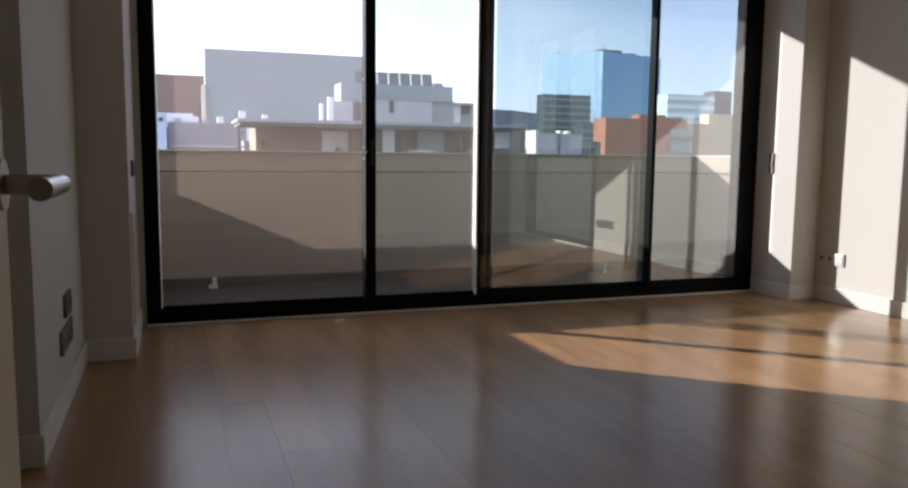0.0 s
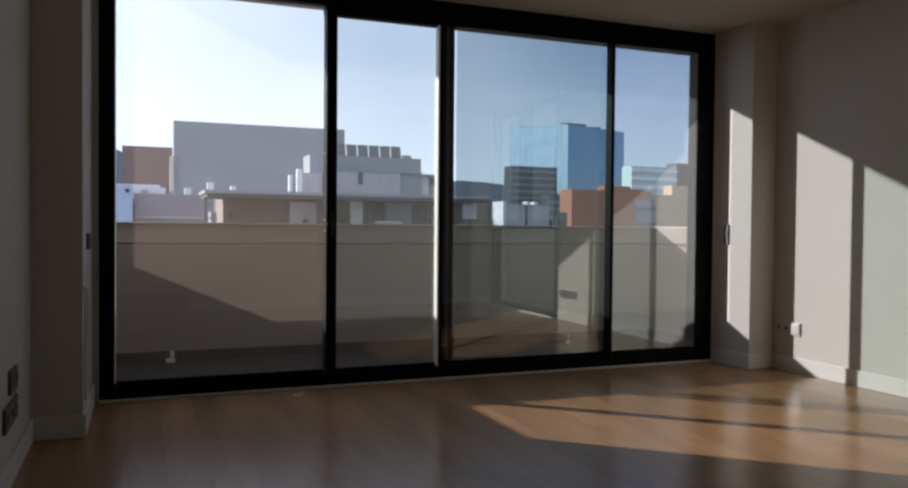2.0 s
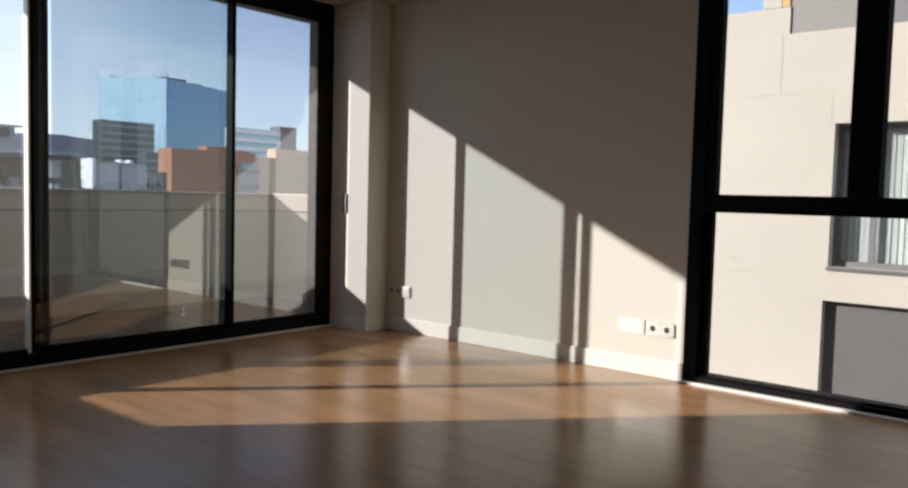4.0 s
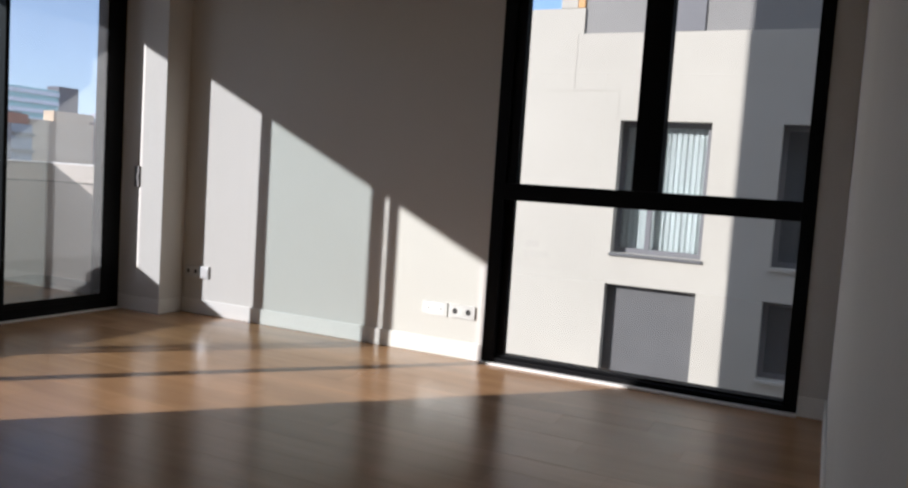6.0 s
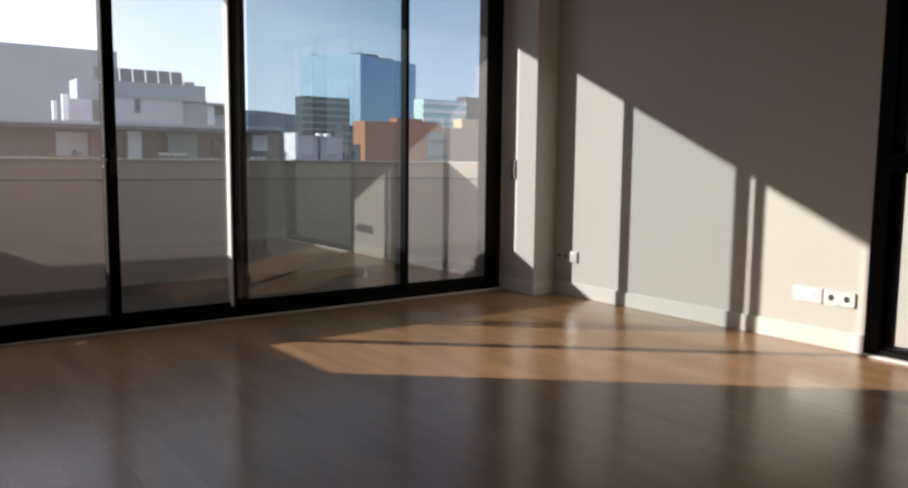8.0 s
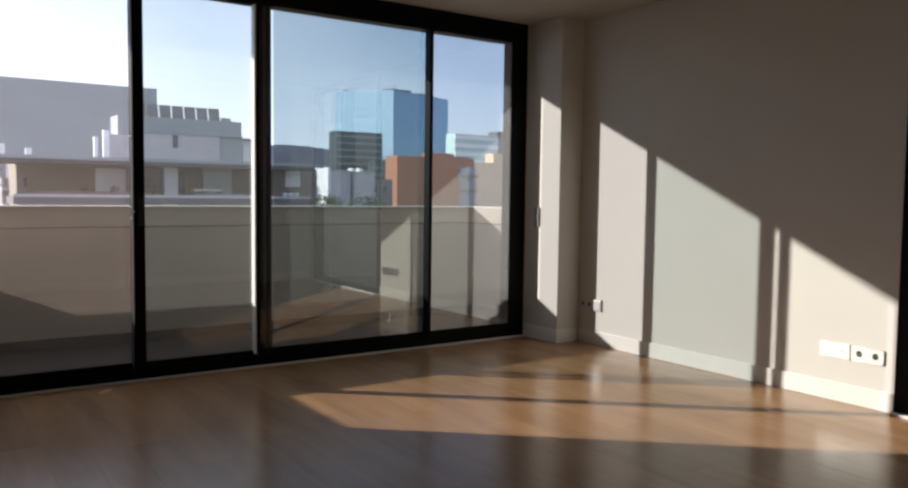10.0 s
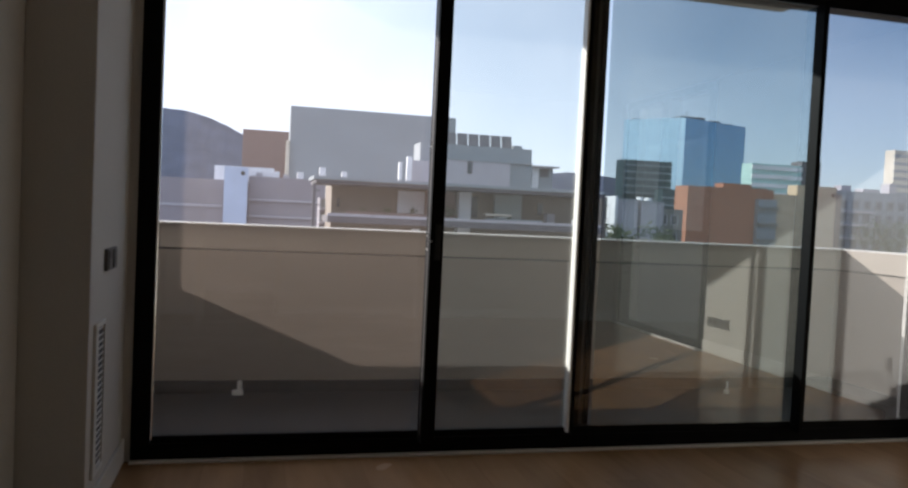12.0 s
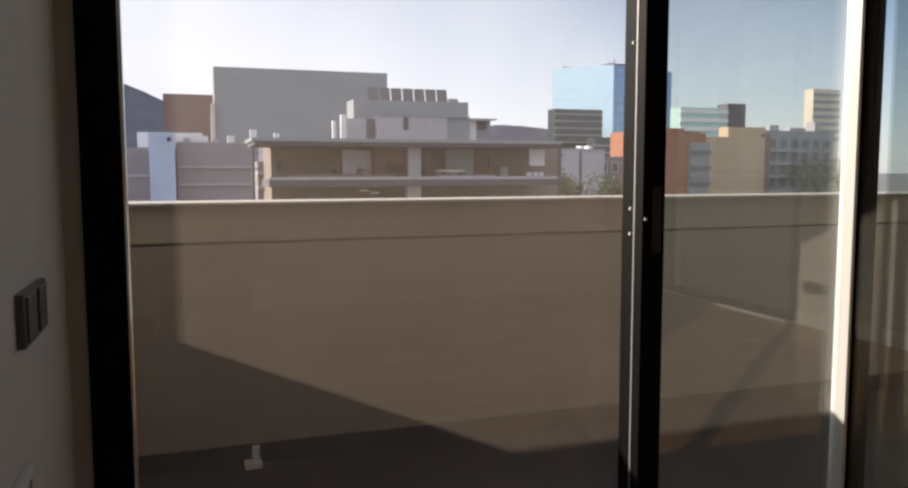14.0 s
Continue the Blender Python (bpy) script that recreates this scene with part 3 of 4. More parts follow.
def potted_plant(parent, x, y, z, r, seed):
    rnd = random.Random(seed)
    box("pot", (x - r * 0.5, y - r * 0.5, z), (x + r * 0.5, y + r * 0.5, z + r * 0.8), BROWN, parent, "small brown plant pot", 0.02)
    bm = bmesh.new()
    for _ in range(70):
        p = Vector((x, y, z + r * 1.5)) + Vector((rnd.gauss(0, 0.45), rnd.gauss(0, 0.45), rnd.gauss(0, 0.5))) * r
        u = Vector((rnd.gauss(0, 1), rnd.gauss(0, 1), rnd.gauss(0, 1))).normalized()
        v = u.orthogonal().normalized()
        k = r * rnd.uniform(0.15, 0.3)
        bm.faces.new([bm.verts.new(p + u * k * a + v * k * e) for a, e in ((-1, 0), (0, -0.6), (1, 0), (0, 0.6))])
    part("foliage", bm, LEAF, parent, "dark green potted foliage")


for i, (x, z, r) in enumerate(((5.0, 0.92, 0.16), (6.1, 0.92, 0.2), (7.3, 0.92, 0.22), (8.7, 0.92, 0.3), (9.1, 0.92, 0.26), (12.0, 0.92, 0.2), (9.6, -1.45, 0.3), (11.2, -1.45, 0.35))):
    potted_plant(b, x, 31.6, z, r, 60 + i)

# houses to the side of it
b = building("terraced_house", "mauve-grey rendered house with pale balcony bands", -0.3, 5.6, 60, 72, 3.45, MAUVE, 0.3, "houses below the terrace")
bands(b, -0.25, 5.55, 60, [1.55, 0.25, -1.1, -2.4], 0.16, PALE, 0.2, "balcony_band")
for x, h in ((0.2, 0.35), (1.5, 0.5), (2.3, 0.3), (3.4, 0.55), (4.5, 0.15)):
    box("roof_vent", (x, 60.6, 3.1), (x + 0.5, 61.1, 3.45 + h), WHITEWASH if h > 0.38 else PALE, b, "small pale roof vent", 0.03)
b = building("blue_white_house", "white house with a pale blue stair tower", -7.5, -0.35, 58, 70, 3.0, MAUVE, 0.3, "houses below the terrace")
box("stair_tower", (-2.1, 57.4, GROUND), (-0.4, 60, 4.0), BLUEWALL, b, "pale blue stair tower")
box("tank_room", (-3.0, 61, 2.9), (1.6, 64, 4.2), WHITEWASH, b, "white roof room")
bands(b, -7.4, -2.2, 58, [0.9, -0.9], 0.2, PALE, 0.1, "balcony_band")
part("vent", rod(bmesh.new(), (-0.75, 57.32, 3.55), (-0.75, 57.42, 3.55), 0.16, 14), FARWIN, b, "small round vent")
b = building("side_house", "narrow pale house with laundry racks beside the pergola", 3.45, 4.3, 36.8, 38.2, 1.75, MAUVE, 0.1, "houses below the terrace")
for z in (1.25, 0.55):
    box("balcony_slab", (3.4, 36.2, z - 0.1), (4.3, 36.8, z), PALE, b, "white balcony slab")
    for x in (3.45, 3.65, 3.9):
        box("post", (x, 36.25, z), (x + 0.05, 36.3, z + 0.4), GREY_BLOCK, b)
    box("door", (3.55, 36.76, z), (3.8, 36.8, z + 0.45), TOPFLOOR, b)
b = building("brown_building", "long brown building below the hill", -3.5, 8.0, 190, 215, 19.0, BROWN, 0.3)
box("end_pier", (6.6, 189.2, GROUND), (7.6, 190, 14.5), PALE, b, "pale end pier")
b = building("white_house", "small white house with roof vents", 5.8, 13, 75, 85, 4.1, WHITEWASH, 0.3, "houses below the terrace")
box("vent", (6.2, 74.5, 3.4), (6.8, 75, 5.2), WHITEWASH, b)
box("vent", (8.4, 74.5, 3.4), (8.9, 75, 4.9), WHITEWASH, b)
b = building("white_flats", "row of small pale flats behind trees", 34.0, 47.0, 76, 84, 2.9, TOPFLOOR, 0.3, "houses below the terrace")
window_rows(b, 42.6, 46.6, 76, [1.2, -0.8], 3, 0.7, 1.0)
for x0, x1, z in ((36.9, 39.4, 3.55), (39.75, 42.4, 3.45)):
    box("gable_wall", (x0, 72.0, GROUND), (x1, 76, z), PALE, b, "plain pale gable wall")
    box("gable_cap", (x0 - 0.05, 71.9, z + 0.002), (x1 + 0.05, 76, z + 0.12), GREY_BLOCK, b)
box("end_wall", (36.55, 71.6, GROUND), (36.85, 76, 3.9), WHITEWASH, b)
for x in (37.6, 40.6, 41.6):
    box("roof_vent", (x, 74, 3.5), (x + 0.4, 75, 4.0), WHITEWASH, b)


# blue mirror tower, turned on its corner
def tower():
    t = thing("glass_tower", "tall office tower of blue mirror glass", "building", "office buildings")
    c, left, right, h = Vector((147.5, 250)), Vector((132.5, 268)), Vector((180.0, 262)), 39.4
    far = left + right - c
    bm = bmesh.new()
    vs = [bm.verts.new((p.x, p.y, z)) for z in (GROUND, h) for p in (c, right, far, left)]
    for i in range(4):
        bm.faces.new((vs[i], vs[(i + 1) % 4], vs[4 + (i + 1) % 4], vs[4 + i]))
    bm.faces.new(vs[4:])
    bm.normal_update()
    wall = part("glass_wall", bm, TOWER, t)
    # left face takes the copy with the painted sky reflection
    wall.data.materials.append(TOWER_SKYLIT)
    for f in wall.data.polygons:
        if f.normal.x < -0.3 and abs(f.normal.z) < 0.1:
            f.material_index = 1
    for p, q in ((c, left), (c, right)):
        d = (q - p).normalized()
        out = Vector((d.y, -d.x)) if (q - p).x > 0 else Vector((-d.y, d.x))
        n = 10
        ribs = bmesh.new()
        for i in range(n + 1):
            o = p + (q - p) * i / n
            m = Matrix.Translation((o.x, o.y, (h + GROUND) / 2)) @ Matrix.Rotation(math.atan2(d.y, d.x), 4, "Z") @ Matrix.Diagonal((0.05, 0.04, h - GROUND, 1))
            bmesh.ops.create_cube(ribs, size=1, matrix=m)
        for z in np.arange(GROUND + 3, h, 3.4):
            o = (p + q) / 2
            m = Matrix.Translation((o.x, o.y, z)) @ Matrix.Rotation(math.atan2(d.y, d.x), 4, "Z") @ Matrix.Diagonal(((q - p).length, 0.04, 0.07, 1))
            bmesh.ops.create_cube(ribs, size=1, matrix=m)
        part("mullion_grid", ribs, TOWER_RIB, t)
    box("roof_plant", (150, 258, h), (160, 264, h + 1.6), SLATE, t)
    box("roof_arm", (135.2, 266.8, h), (141.5, 267.4, h + 0.8), WHITEWASH, t, "white cleaning gantry on the roof")
    for x, y, w, k in ((152, 256.5, 2.5, 0.7), (163, 259, 4.0, 0.9), (171, 261.5, 3.0, 0.6)):
        box("roof_unit", (x, y, h), (x + w, y + 2, h + k), SLATE, t)
    part("mast", rod(bmesh.new(), (153, 259, h), (153, 259, h + 3.5), 0.15, 8), SLATE, t)


tower()
b = building("dark_office", "dark glass office block in front of the tower", 112.0, 129.0, 225, 230, 21.0, DARKGLASS, 0.3, "office buildings")
bands(b, 112.0, 129.0, 225, [6 + i * 2.2 for i in range(7)], 0.45, GREY_BLOCK, 0.4, "floor_band")
b = building("dark_office_wing", "lower dark glass office wing", 118.0, 131.0, 210, 215, 11.5, DARKGLASS, 0.3, "office buildings")
bands(b, 118.0, 131.0, 210, [0 + i * 2.2 for i in range(5)], 0.45, GREY_BLOCK, 0.4, "floor_band")
b = building("mint_office", "pale green banded office building", 141.0, 158.0, 200, 205, 20.3, MINT, 0.3, "office buildings")
bands(b, 141.0, 158.0, 200, [3 + i * 2.6 for i in range(7)], 1.1, WHITEWASH, 0.4, "floor_band")
box("stair_core", (158.0, 200, GROUND), (164.6, 205, 21.8), SLATE, b, "grey stair core")
b = building("brick_flats", "orange brick block of flats", 67.5, 83.4, 110, 114, 7.6, BRICK, 0.4, "blocks of flats")
box("roof_room", (74.5, 111, 7.2), (79.8, 113.5, 8.4), BRICK, b)
box("roof_room", (80.4, 111, 7.2), (83.0, 113.5, 7.9), BROWN, b)
box("balcony_wing", (79.9, 109, GROUND), (83.4, 109.9, 6.0), GREY_BLOCK, b, "grey balcony wing")
bands(b, 79.9, 83.4, 109, [-1.0, 1.6, 4.2], 0.5, TOPFLOOR, 0.6, "balcony_band")
b = building("sand_flats", "sand-coloured block of flats with a blank side", 83.5, 95.5, 110, 114, 7.05, SAND, 0.4, "blocks of flats")
bands(b, 83.55, 95.45, 110, [1.2, 4.0], 0.12, SAND, 0.06, "string_course")
box("return_wall", (95.51, 110.4, GROUND), (97.0, 114, 7.6), BROWN, b, "brown return wall")
box("roof_room", (88.6, 111, 6.7), (96.4, 113.5, 8.8), SAND, b)
b = building("grey_flats", "grey block of flats with many windows", 97.2, 112.5, 112, 117, 8.4, GREY_BLOCK, 0.4, "blocks of flats")
window_rows(b, 97.6, 112.1, 112, [-1.5, 0.8, 3.1, 5.4], 6, 1.3, 1.4, PANEL, GREY_BLOCK)
bands(b, 97.3, 105.0, 112, [0.1, 2.4, 4.7], 0.3, PALE, 0.7, "balcony")
for x, w, h in ((99.0, 2.0, 9.4), (103.5, 3.5, 9.0), (109.0, 1.5, 10.2)):
    box("roof_room", (x, 113, 8.0), (x + w, 115, h), PALE, b)
b = building("pale_tower", "pale banded tower block far away", 247.0, 261.0, 260, 265, 35.0, CREAM, 0.4, "office buildings")
bands(b, 247.0, 261.0, 260, [14 + i * 3.0 for i in range(7)], 1.3, GREY_BLOCK, 0.3, "window_band")
# further blocks on the right-hand skyline
b = building("far_flats", "grey flats far away", 128, 150, 150, 155, 9.0, PALE, 0.4, "blocks of flats")
window_rows(b, 128.5, 149.5, 150, [0.5, 3.0, 5.5], 7, 1.2, 1.4)


def hill(name, label, x0, x1, y, height, seed, mat):
    """A long ridge with an uneven crest and two slopes."""
    rnd = random.Random(seed)
    bm = bmesh.new()
    rows = []
    for i in range(61):
        f = i / 60
        x = x0 + (x1 - x0) * f
        z = height * (0.35 + 0.65 * math.sin(math.pi * f) ** 0.7) * (0.86 + 0.14 * noise.noise((f * 6, seed, 0))) + rnd.uniform(-1, 1)
        rows.append([bm.verts.new((x, y - 200, GROUND)), bm.verts.new((x, y - 90, GROUND + (z - GROUND) * 0.6)), bm.verts.new((x, y, z)), bm.verts.new((x, y + 250, GROUND))])
    for a, c in zip(rows, rows[1:]):
        for k in range(3):
            bm.faces.new((a[k], c[k], c[k + 1], a[k + 1]))
    return tagged(part(name, bm, mat), label, "hill", kind="structure")


hill("backdrop_hill_left", "dark wooded hill behind the city", -500, 70, 900, 125, 3, HAZY_HILL)
hill("backdrop_hill_far", "wooded ridge on the horizon, its blue haze painted in", 40, 1500, 1900, 140, 5, HAZY_HILL)


def tree(x, y, base, height, spread, seed):
    rnd = random.Random(seed)
    t = thing("tree", "leafy green street tree with an uneven crown", "tree", "street trees")
    bm = bmesh.new()
    tip = Vector((x, y, base + height * 0.6))
    bmesh.ops.create_cone(bm, segments=10, radius1=0.22, radius2=0.10, depth=height * 0.6, cap_ends=True, matrix=Matrix.Translation((x, y, base + height * 0.3)))
    for i in range(6):
        a = rnd.uniform(0, 6.28)
        rod(bm, tip - Vector((0, 0, height * rnd.uniform(0.0, 0.15))), tip + Vector((math.cos(a) * spread * 0.6, math.sin(a) * spread * 0.6, height * rnd.uniform(0.08, 0.3))), 0.05, 6)
    part("trunk", bm, BARK, t)
    bm = bmesh.new()
    blobs = [(tip + Vector((rnd.gauss(0, spread * 0.45), rnd.gauss(0, spread * 0.45), rnd.uniform(0, height * 0.34))), rnd.uniform(0.3, 0.6) * spread) for _ in range(12)]
    for c, r in blobs:
        for _ in range(130):
            d = Vector((rnd.gauss(0, 1), rnd.gauss(0, 1), rnd.gauss(0, 0.8))).normalized() * r * rnd.uniform(0.5, 1.05)
            p, s = c + d, rnd.uniform(0.10, 0.2)
            u = Vector((rnd.gauss(0, 1), rnd.gauss(0, 1), rnd.gauss(0, 1))).normalized()
            v = u.orthogonal().normalized()
            bm.faces.new([bm.verts.new(p + u * s * a + v * s * e) for a, e in ((-1, 0), (0, -0.6), (1, 0), (0, 0.6))])
    part("crown", bm, LEAF, t)


for i, (x, y, top, spread) in enumerate(((21.5, 46, 0.9, 1.7), (24.5, 48, 1.3, 1.9), (28.0, 50, 1.2, 2.0), (31.2, 51, 1.0, 1.9), (98, 104, 3.5, 4.0), (104, 106, 5.5, 4.5), (109, 107, 4.0, 4.0))):
    tree(x, y, GROUND, (top - GROUND) / 0.98, spread, 20 + i)


# ---- neighbour seen through the side window
def neighbour():
    n = thing("neighbour_house", "cream rendered house next door with deep-set windows", "building")
    X, ys = 11.0, (-34.0, 1.6)
    wins = [(-3.57, -2.33, 0.35, 2.21, "curtain"), (-3.55, -2.29, -1.75, -0.10, "blind"), (-5.55, -4.45, 0.35, 2.21, "dark"), (-5.50, -4.40, -1.14, -0.10, "dark"), (-8.2, -7.0, 0.35, 2.21, "dark"), (-8.2, -7.0, -1.75, -0.10, "blind")]
    cuts_y = sorted({ys[0], ys[1], *[w[0] for w in wins], *[w[1] for w in wins]})
    cuts_z = sorted({GROUND, 3.42, *[w[2] for w in wins], *[w[3] for w in wins]})
    bm = bmesh.new()
    for a, c in zip(cuts_y, cuts_y[1:]):
        for lo, hi in zip(cuts_z, cuts_z[1:]):
            my, mz = (a + c) / 2, (lo + hi) / 2
            if not any(w[0] < my < w[1] and w[2] < mz < w[3] for w in wins):
                slab(bm, (X, a, lo), (X + 0.3, c, hi))
    bmesh.ops.remove_doubles(bm, verts=bm.verts, dist=0.0005)
    part("wall", bm, FACADE, n)
    box("core", (X + 0.62, ys[0], GROUND), (X + 9, ys[1], 3.42), FACADE_DARK, n)
    box("end_wall", (X + 0.3, ys[1] - 0.3, GROUND), (X + 0.62, ys[1], 3.42), FACADE, n)
    box("corner_block", (X, -1.70, 3.42), (X + 3.0, ys[1], 3.78), FACADE, n)
    # top floor: darker grey than the facade below it
    box("roof_terrace_wall", (X + 0.03, ys[0], 3.421), (X + 1.3, -1.70, 6.2), TOPFLOOR, n, "top floor in a darker grey than the facade")
    box("eaves", (X - 0.05, ys[0], 6.2), (X + 1.4, -1.70, 6.4), FACADE, n)
    box("roof_block", (X + 0.01, -1.58, 3.785), (X + 0.45, -1.33, 4.00), FACADE, n, "small white roof block", 0.01)
    box("roof_unit", (X + 0.005, -1.69, 3.785), (X + 0.10, -1.585, 4.20), ORANGE, n, "orange-brown unit on the roof", 0.01)
    for a, c in (((-1.62, 2.66), (-1.605, 3.42)), ((-2.28, 2.62), (-1.10, 2.635)), ((-2.285, 2.22), (-2.27, 2.62)), ((-3.9, 2.62), (-3.6, 2.635))):
        box("render_joint", (X - 0.004, a[0], a[1]), (X - 0.001, c[0], c[1]), FACADE, n)
    for y0, y1 in ((-3.36, -2.65), (-6.2, -5.2)):
        win = box("window", (X + 0.005, y0, 3.425), (X + 0.029, y1, 5.4), FACADE_DARK, n)
    for y0, y1, z0, z1, kind in wins:
        win = part("window", slab(slab(slab(slab(bmesh.new(), (X + 0.20, y0, z0), (X + 0.26, y0 + 0.07, z1)), (X + 0.20, y1 - 0.07, z0), (X + 0.26, y1, z1)), (X + 0.20, y0 + 0.07, z1 - 0.07), (X + 0.26, y1 - 0.07, z1)), (X + 0.20, y0 + 0.07, z0), (X + 0.26, y1 - 0.07, z0 + 0.07)), FACADE_DARK, n, "dark window frame")
        if kind == "blind":
            box("roller_blind", (X + 0.16, y0 + 0.005, z0), (X + 0.19, y1 - 0.005, z1 - 0.005), BLIND, win, "closed grey roller blind")
        else:
            box("pane", (X + 0.225, y0 + 0.07, z0 + 0.07), (X + 0.235, y1 - 0.07, z1 - 0.07), PANE_S if kind == "curtain" else FARWIN, win)
            box("mid_stile", (X + 0.19, (y0 + y1) / 2 + 0.12, z0 + 0.07), (X + 0.25, (y0 + y1) / 2 + 0.19, z1 - 0.07), FACADE_DARK, win)
        if kind == "curtain":
            cm = bmesh.new()
            k = 90
            top = [cm.verts.new((X + 0.33 + 0.006 * math.sin(i * 1.1) + 0.005 * math.sin(i * 2.3 + 1.0) + 0.006 * math.sin(i * 0.37), y0 + (y1 - y0) * i / k, z1)) for i in range(k + 1)]
            low = [cm.verts.new((X + 0.33 + 0.009 * math.sin(i * 1.1 + 0.4) + 0.005 * math.sin(i * 2.3 + 0.6) + 0.01 * math.sin(i * 0.37 + 0.5), y0 + (y1 - y0) * i / k, z0)) for i in range(k + 1)]
            for i in range(k):
                cm.faces.new((top[i], top[i + 1], low[i + 1], low[i]))
            bmesh.ops.solidify(cm, geom=cm.faces[:], thickness=0.004)
            part("curtain", cm, CURTAIN, win, "pale sheer pleated curtain")
        box("sill", (X - 0.03, y0 - 0.02, z0 - 0.045), (X + 0.20, y1 + 0.02, z0 - 0.001), BLIND if kind == "curtain" else FACADE, win, "stone sill", 0.004)


neighbour()


# ---- fittings in the room
def ring_plate(bm, x, w, h, r, depth, n=32):
    """A block with a round hole through it, centred on x."""
    def rim(z, round_):
        out = []
        for i in range(n):
            a = 2 * math.pi * (i + 0.5) / n
            c, s = math.cos(a), math.sin(a)
            k = r if round_ else min(w / 2 / abs(c), h / 2 / abs(s))
            out.append(bm.verts.new((x + c * k, s * k, z)))
        return out
    inner, outer, low_in, low_out = rim(depth, True), rim(depth, False), rim(0.0004, True), rim(0, False)
    for i in range(n):
        j = (i + 1) % n
        bm.faces.new((inner[i], outer[i], outer[j], inner[j]))
        bm.faces.new((outer[i], low_out[i], low_out[j], outer[j]))
        bm.faces.new((low_in[i], inner[i], inner[j], low_in[j]))


def wall_plate(name, label, origin, normal, along, w, h, mat, kinds, group=""):
    """A wall plate of sockets or switches: a frame with one insert each. origin is its centre on the wall."""
    t = thing(name, label, "socket" if "socket" in name else "switch", group)
    n, u, o = Vector(normal), Vector(along), Vector(origin)
    up = Vector((0, 0, 1))
    t.matrix_basis = Matrix.Translation(o) @ Matrix((u, up, n)).transposed().to_4x4()
    proud = 0.013
    step = w / len(kinds)
    bm = bmesh.new()
    for i, k in enumerate(kinds):
        x = -w / 2 + step * (i + 0.5)
        s = min(step, h) * 0.34
        if k == "socket":
            r = s * 0.62
            ring_plate(bm, x, step - 0.0006, h, r, proud)
            # disc just behind the plate front; the well's shade is put into its colour
            well = part("well", rod(bmesh.new(), (x, 0, 0.0005), (x, 0, proud - 0.003), r * 0.99, 28), DARK, t, "near-black disc painting the shade in the socket well")
            for dx in (-0.0095, 0.0095):
                part("pin_hole", rod(bmesh.new(), (x + dx, 0, proud - 0.003), (x + dx, 0, proud - 0.001), 0.0025, 10), CHROME, well)
            continue
        slab(bm, (x - step / 2 + 0.0003, -h / 2, 0), (x + step / 2 - 0.0003, h / 2, proud))
        if k == "data":
            r = part("insert", slab(bmesh.new(), (x - s, -s, proud), (x + s, s, proud + 0.002), 0.0008), mat, t)
            part("jack", rod(bmesh.new(), (x, 0, proud + 0.002), (x, 0, proud + 0.005), 0.005, 14), DARK, r, "small round aerial jack")
        else:
            part("rocker", slab(bmesh.new(), (x - s * 1.25, -s * 1.25, proud), (x + s * 1.25, s * 1.25, proud + 0.004), 0.0015), mat, t)
    part("plate", bm, mat, t)
    return t


NX, PXN = (-1, 0, 0), (1, 0, 0)
wall_plate("wall_socket", "white double plate with two small aerial jacks above the skirting", (XR, -2.735, 0.315), NX, (0, -1, 0), 0.185, 0.092, PEARL, ["data", "data"], "socket plates")
wall_plate("wall_socket", "white double plate with two power sockets, their wells painted dark", (XR, -2.935, 0.315), NX, (0, -1, 0), 0.195, 0.092, PEARL, ["socket", "socket"], "socket plates")
wall_plate("wall_socket", "white double power socket in the shaded corner", (XR, -0.545, 0.335), NX, (0, -1, 0), 0.155, 0.090, PEARL, ["socket", "socket"], "socket plates")
wall_plate("wall_socket", "small white blank plate half in the sun", (XR, -0.675, 0.335), NX, (0, -1, 0), 0.090, 0.095, PEARL, ["blank"], "socket plates")
wall_plate("wall_socket", "grey double socket plate on the shaded wall", (XL, -1.49, 0.43), PXN, (0, 1, 0), 0.20, 0.10, PLATE_GREY, ["socket", "socket"], "grey plates")
wall_plate("wall_socket", "grey triple socket plate near the skirting", (XL, -1.56, 0.30), PXN, (0, 1, 0), 0.36, 0.10, PLATE_GREY, ["socket", "socket", "data"], "grey plates")
wall_plate("wall_switch", "dark grey double blind switch beside the window", (PX0, -0.47, 1.005), PXN, (0, 1, 0), 0.215, 0.088, PLATE_GREY, ["rocker", "rocker"], "blind switches")
wall_plate("wall_switch", "dark grey blind switch on the window pier", (QX0, -0.17, 1.06), NX, (0, -1, 0), 0.05, 0.16, PLATE_GREY, ["rocker"], "blind switches")


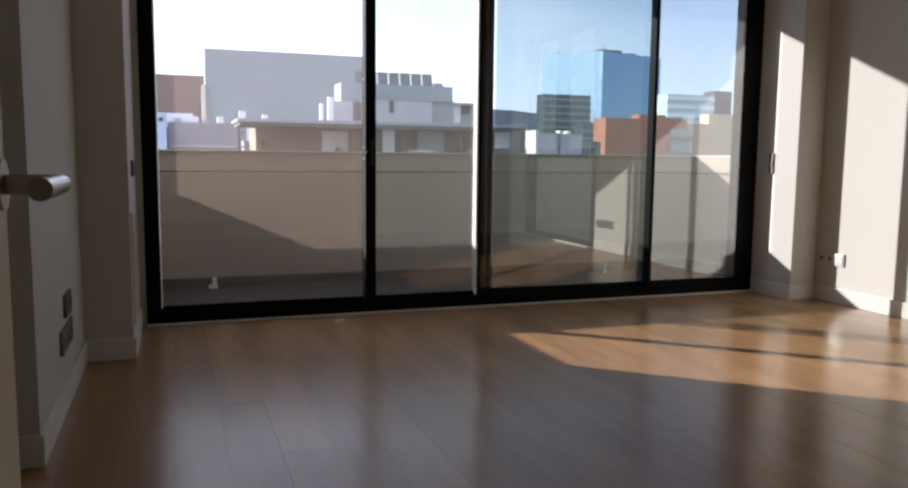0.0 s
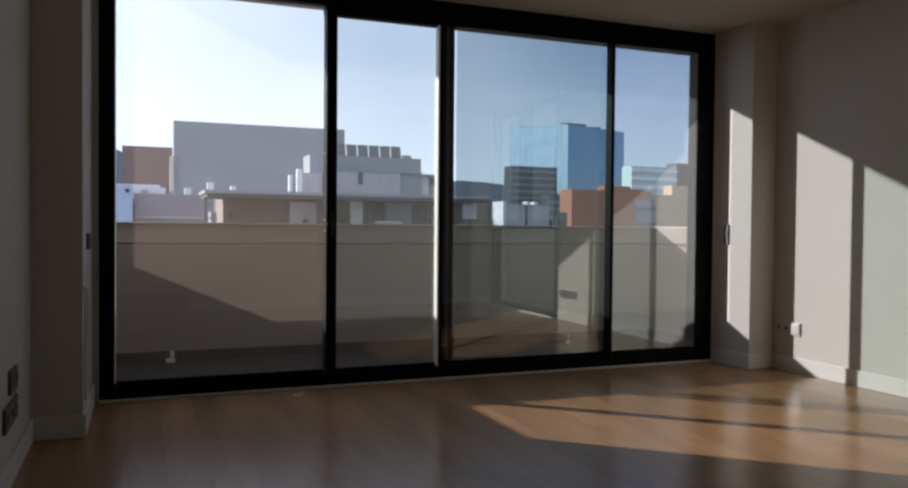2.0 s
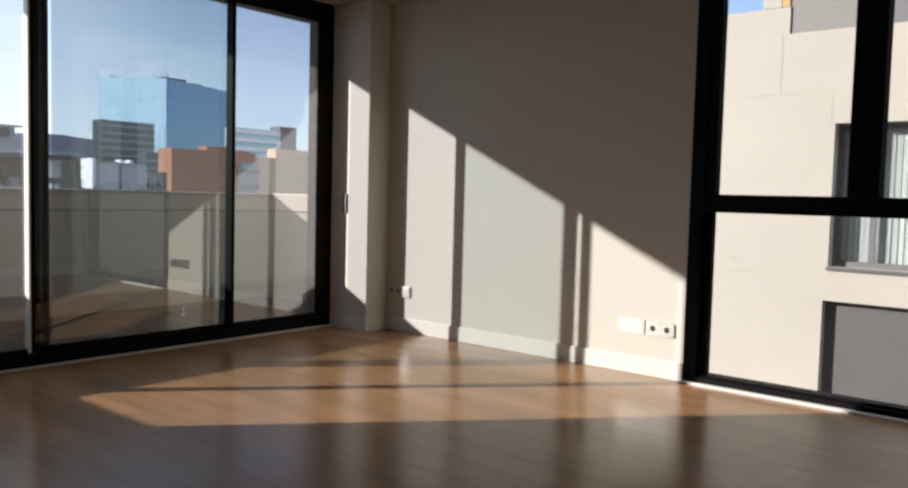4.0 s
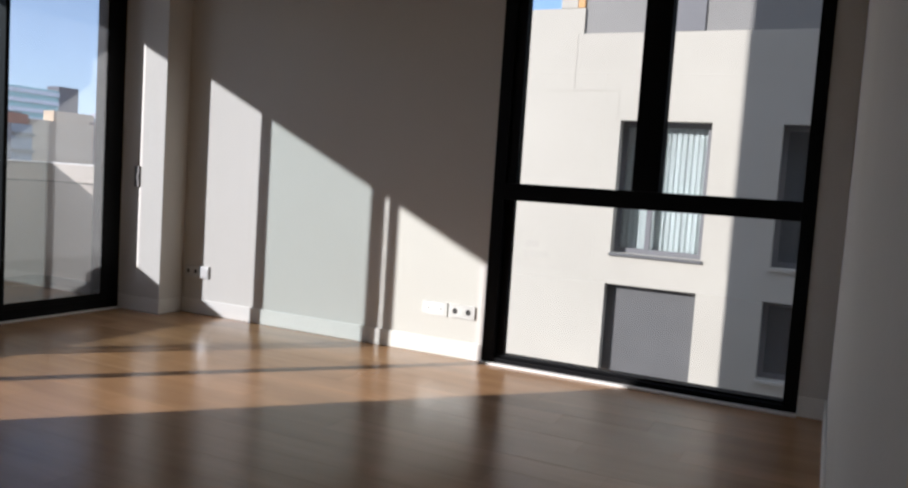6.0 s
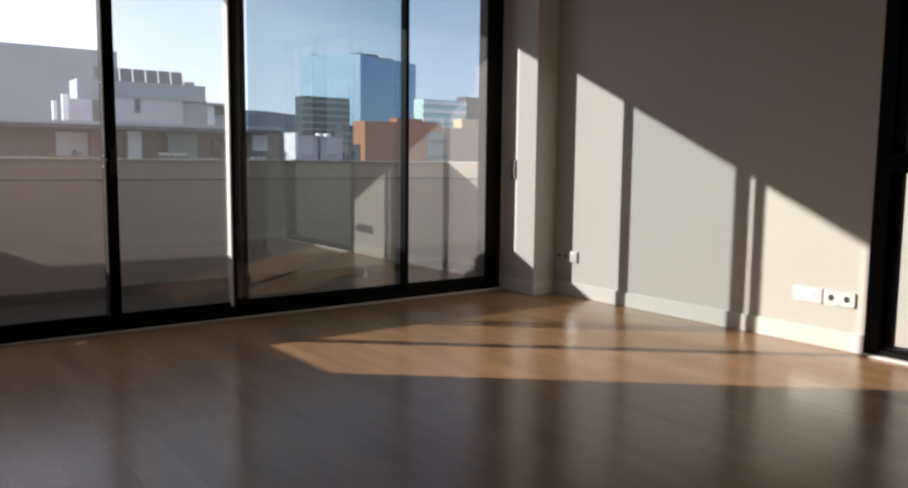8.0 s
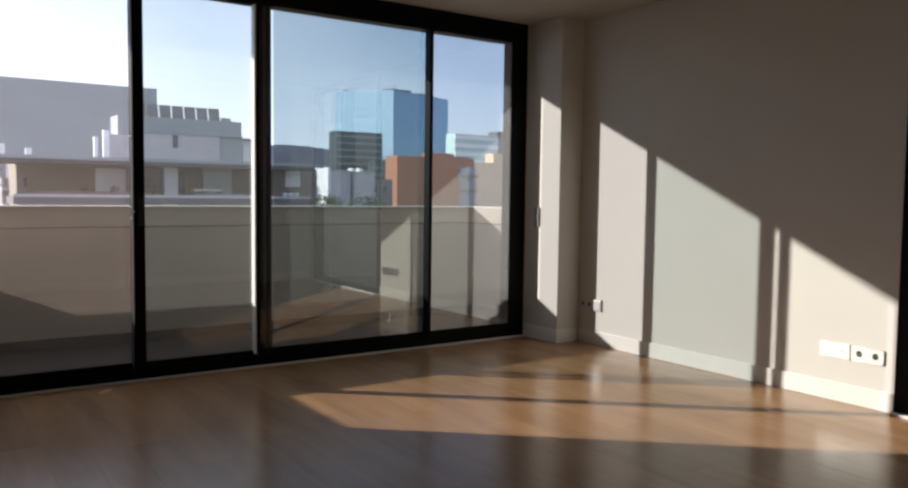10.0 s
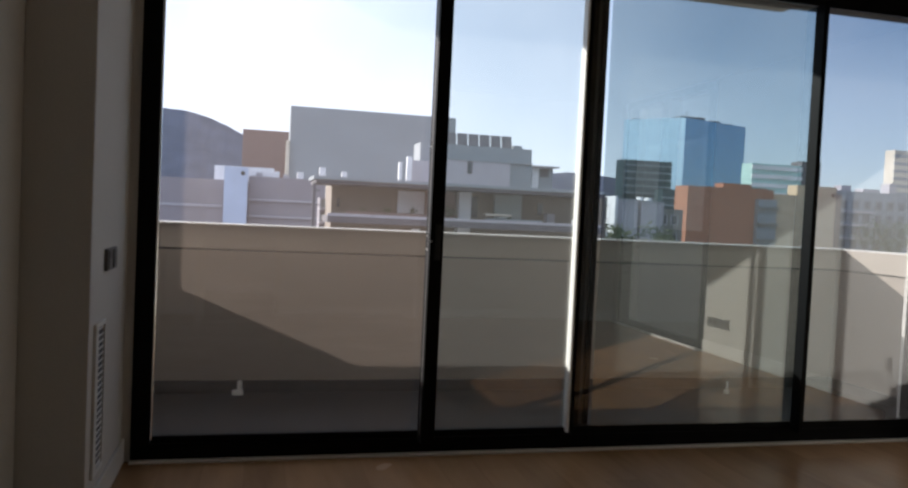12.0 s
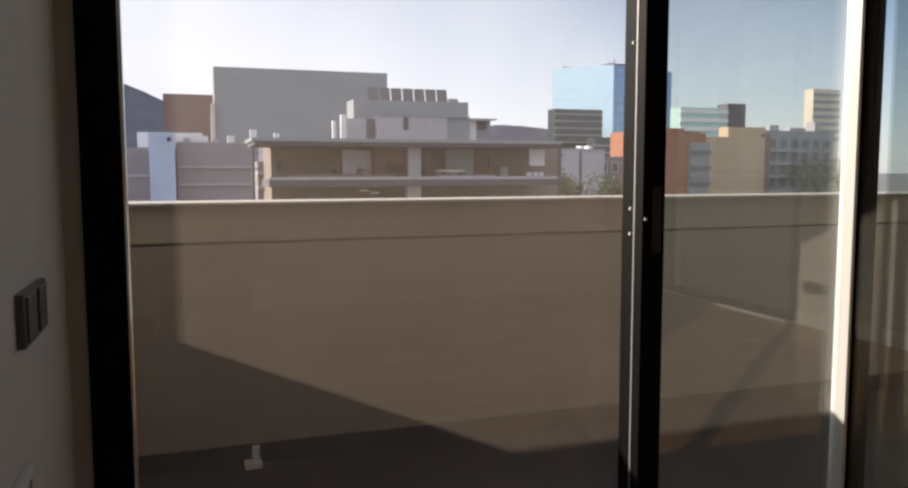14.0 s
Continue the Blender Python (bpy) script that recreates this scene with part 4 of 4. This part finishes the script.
def vent_grille():
    v = thing("vent_grille", "white slatted air vent set low in the pier", "vent")
    y0, y1, z0, z1, x = -0.755, -0.562, 0.17, 0.77, PX0
    fr = bmesh.new()
    for a, c in (((y0, z0), (y1, z0 + 0.02)), ((y0, z1 - 0.02), (y1, z1)), ((y0, z0 + 0.02), (y0 + 0.050, z1 - 0.02)), ((y1 - 0.012, z0 + 0.02), (y1, z1 - 0.02))):
        slab(fr, (x, a[0], a[1]), (x + 0.012, c[0], c[1]), 0.002)
    part("frame", fr, WHITE, v)
    # no opening in the wall: the duct's shade is painted as a dark sheet
    box("backing", (x + 0.0005, y0 + 0.050, z0 + 0.02), (x + 0.002, y1 - 0.012, z1 - 0.02), DARK, v, "dark sheet painting the shade behind the slats")
    k = 22
    for i in range(k):
        z = z0 + 0.03 + (z1 - z0 - 0.06) * i / (k - 1)
        bm = slab(bmesh.new(), (x + 0.003, y0 + 0.051, z - 0.0015), (x + 0.009, y1 - 0.013, z + 0.0015))
        bmesh.ops.rotate(bm, verts=bm.verts, cent=(x + 0.006, 0, z), matrix=Matrix.Rotation(radians(30), 3, "Y"))
        part("slat", bm, WHITE, v)


vent_grille()


def open_door():
    d = thing("door_1", "cream lacquered door standing open with a steel lever handle", "door", kind="structure")
    x0, x1, y0, y1 = -0.217, -0.177, -5.16, -4.325
    box("leaf", (x0, y0, 0.008), (x1, y1, 2.06), DOOR, d, bevel=0.003)
    yh, z = -4.385, 1.060
    for s, xf in ((1, x1), (-1, x0)):
        h = part("handle", rod(rod(bmesh.new(), (xf + s * 0.010, yh, z), (xf + s * 0.058, yh, z), 0.010, 20), (xf + s * 0.058, yh + 0.011, z), (xf + s * 0.058, yh - 0.12, z), 0.0105, 20), CHROME, d, "brushed steel lever handle")
        part("rosette", rod(bmesh.new(), (xf, yh, z), (xf + s * 0.010, yh, z), 0.026, 28), CHROME, h)
    box("latch_plate", (x0 + 0.010, y1, z - 0.12), (x1 - 0.010, y1 + 0.0015, z + 0.08), CHROME, d, "steel latch plate in the edge")
    for zz in (0.25, 1.05, 1.85):
        part("hinge", rod(bmesh.new(), (x1 + 0.004, y0 - 0.006, zz - 0.05), (x1 + 0.004, y0 - 0.006, zz + 0.05), 0.007, 12), CHROME, d)


setting("wall_door", [((-0.60, -5.33, 0), (-0.255, -5.18, CEILING)), ((0.64, -5.33, 0), (XR, -5.18, CEILING)), ((-0.255, -5.33, 2.10), (0.64, -5.18, CEILING))], PAINT, "off-white painted wall with the doorway", "wall")
setting("trim_door", [((-0.255, -5.34, 0), (-0.215, -5.17, 2.07)), ((0.60, -5.34, 0), (0.64, -5.17, 2.07)), ((-0.255, -5.34, 2.07), (0.64, -5.17, 2.10))], DOOR, "cream lacquered door lining", "trim", 0.003)
setting("baseboard_door_wall", [((0.64, -5.18, 0), (XR - 0.014, -5.166, SK))], WHITE, "white lacquered skirting board along the wall", "skirting", 0.003)
open_door()


def drain_spout(x, y, k):
    s = thing("drain_spout", "small white plastic drain outlet on the terrace floor", "drain", "drain outlets")
    box("foot", (x - 0.035 * k, y - 0.03 * k, -0.005), (x + 0.035 * k, y + 0.03 * k, 0.022), PLATE, s, bevel=0.004)
    part("pipe", rod(bmesh.new(), (x + 0.012 * k, y, 0.022), (x + 0.012 * k, y, 0.085), 0.016 * k, 16), PLATE, s)


drain_spout(0.275, 1.375, 1.0)
drain_spout(3.85, 1.25, 0.45)


# ---- oak planks, each its own piece
def planks():
    w, l, gap = 0.188, 1.29, 0.0002
    rnd = random.Random(4)
    x0, x1, y0, y1 = -0.60, XR, BACK, -0.012
    shared = {}

    def plank(size):
        key = (round(size[0], 3), round(size[1], 3))
        if key not in shared:
            bm = bmesh.new()
            slab(bm, (0, 0, -0.0215), (key[0] - gap, key[1] - gap, 0.0))
            edges = [e for e in bm.edges if all(v.co.z > -0.001 for v in e.verts)]
            bmesh.ops.bevel(bm, geom=edges, offset=0.0004, segments=1, affect="EDGES")
            shared[key] = mesh("plank", bm, FLOORWOOD)
        return shared[key]

    x, row = x0, 0
    while x < x1 - 0.01:
        width = min(w, x1 - x)
        y = y0 - [0.0, 0.43, 0.86, 0.215, 0.645][row % 5]
        while y < y1 - 0.01:
            a, c = max(y, y0), min(y + l, y1)
            if c - a > 0.02:
                p = new("plank", plank((width, c - a)))
                p.parent = floor
                p.location = (x, a, rnd.uniform(-0.0003, 0.0003))
            y += l
        x += w
        row += 1


planks()
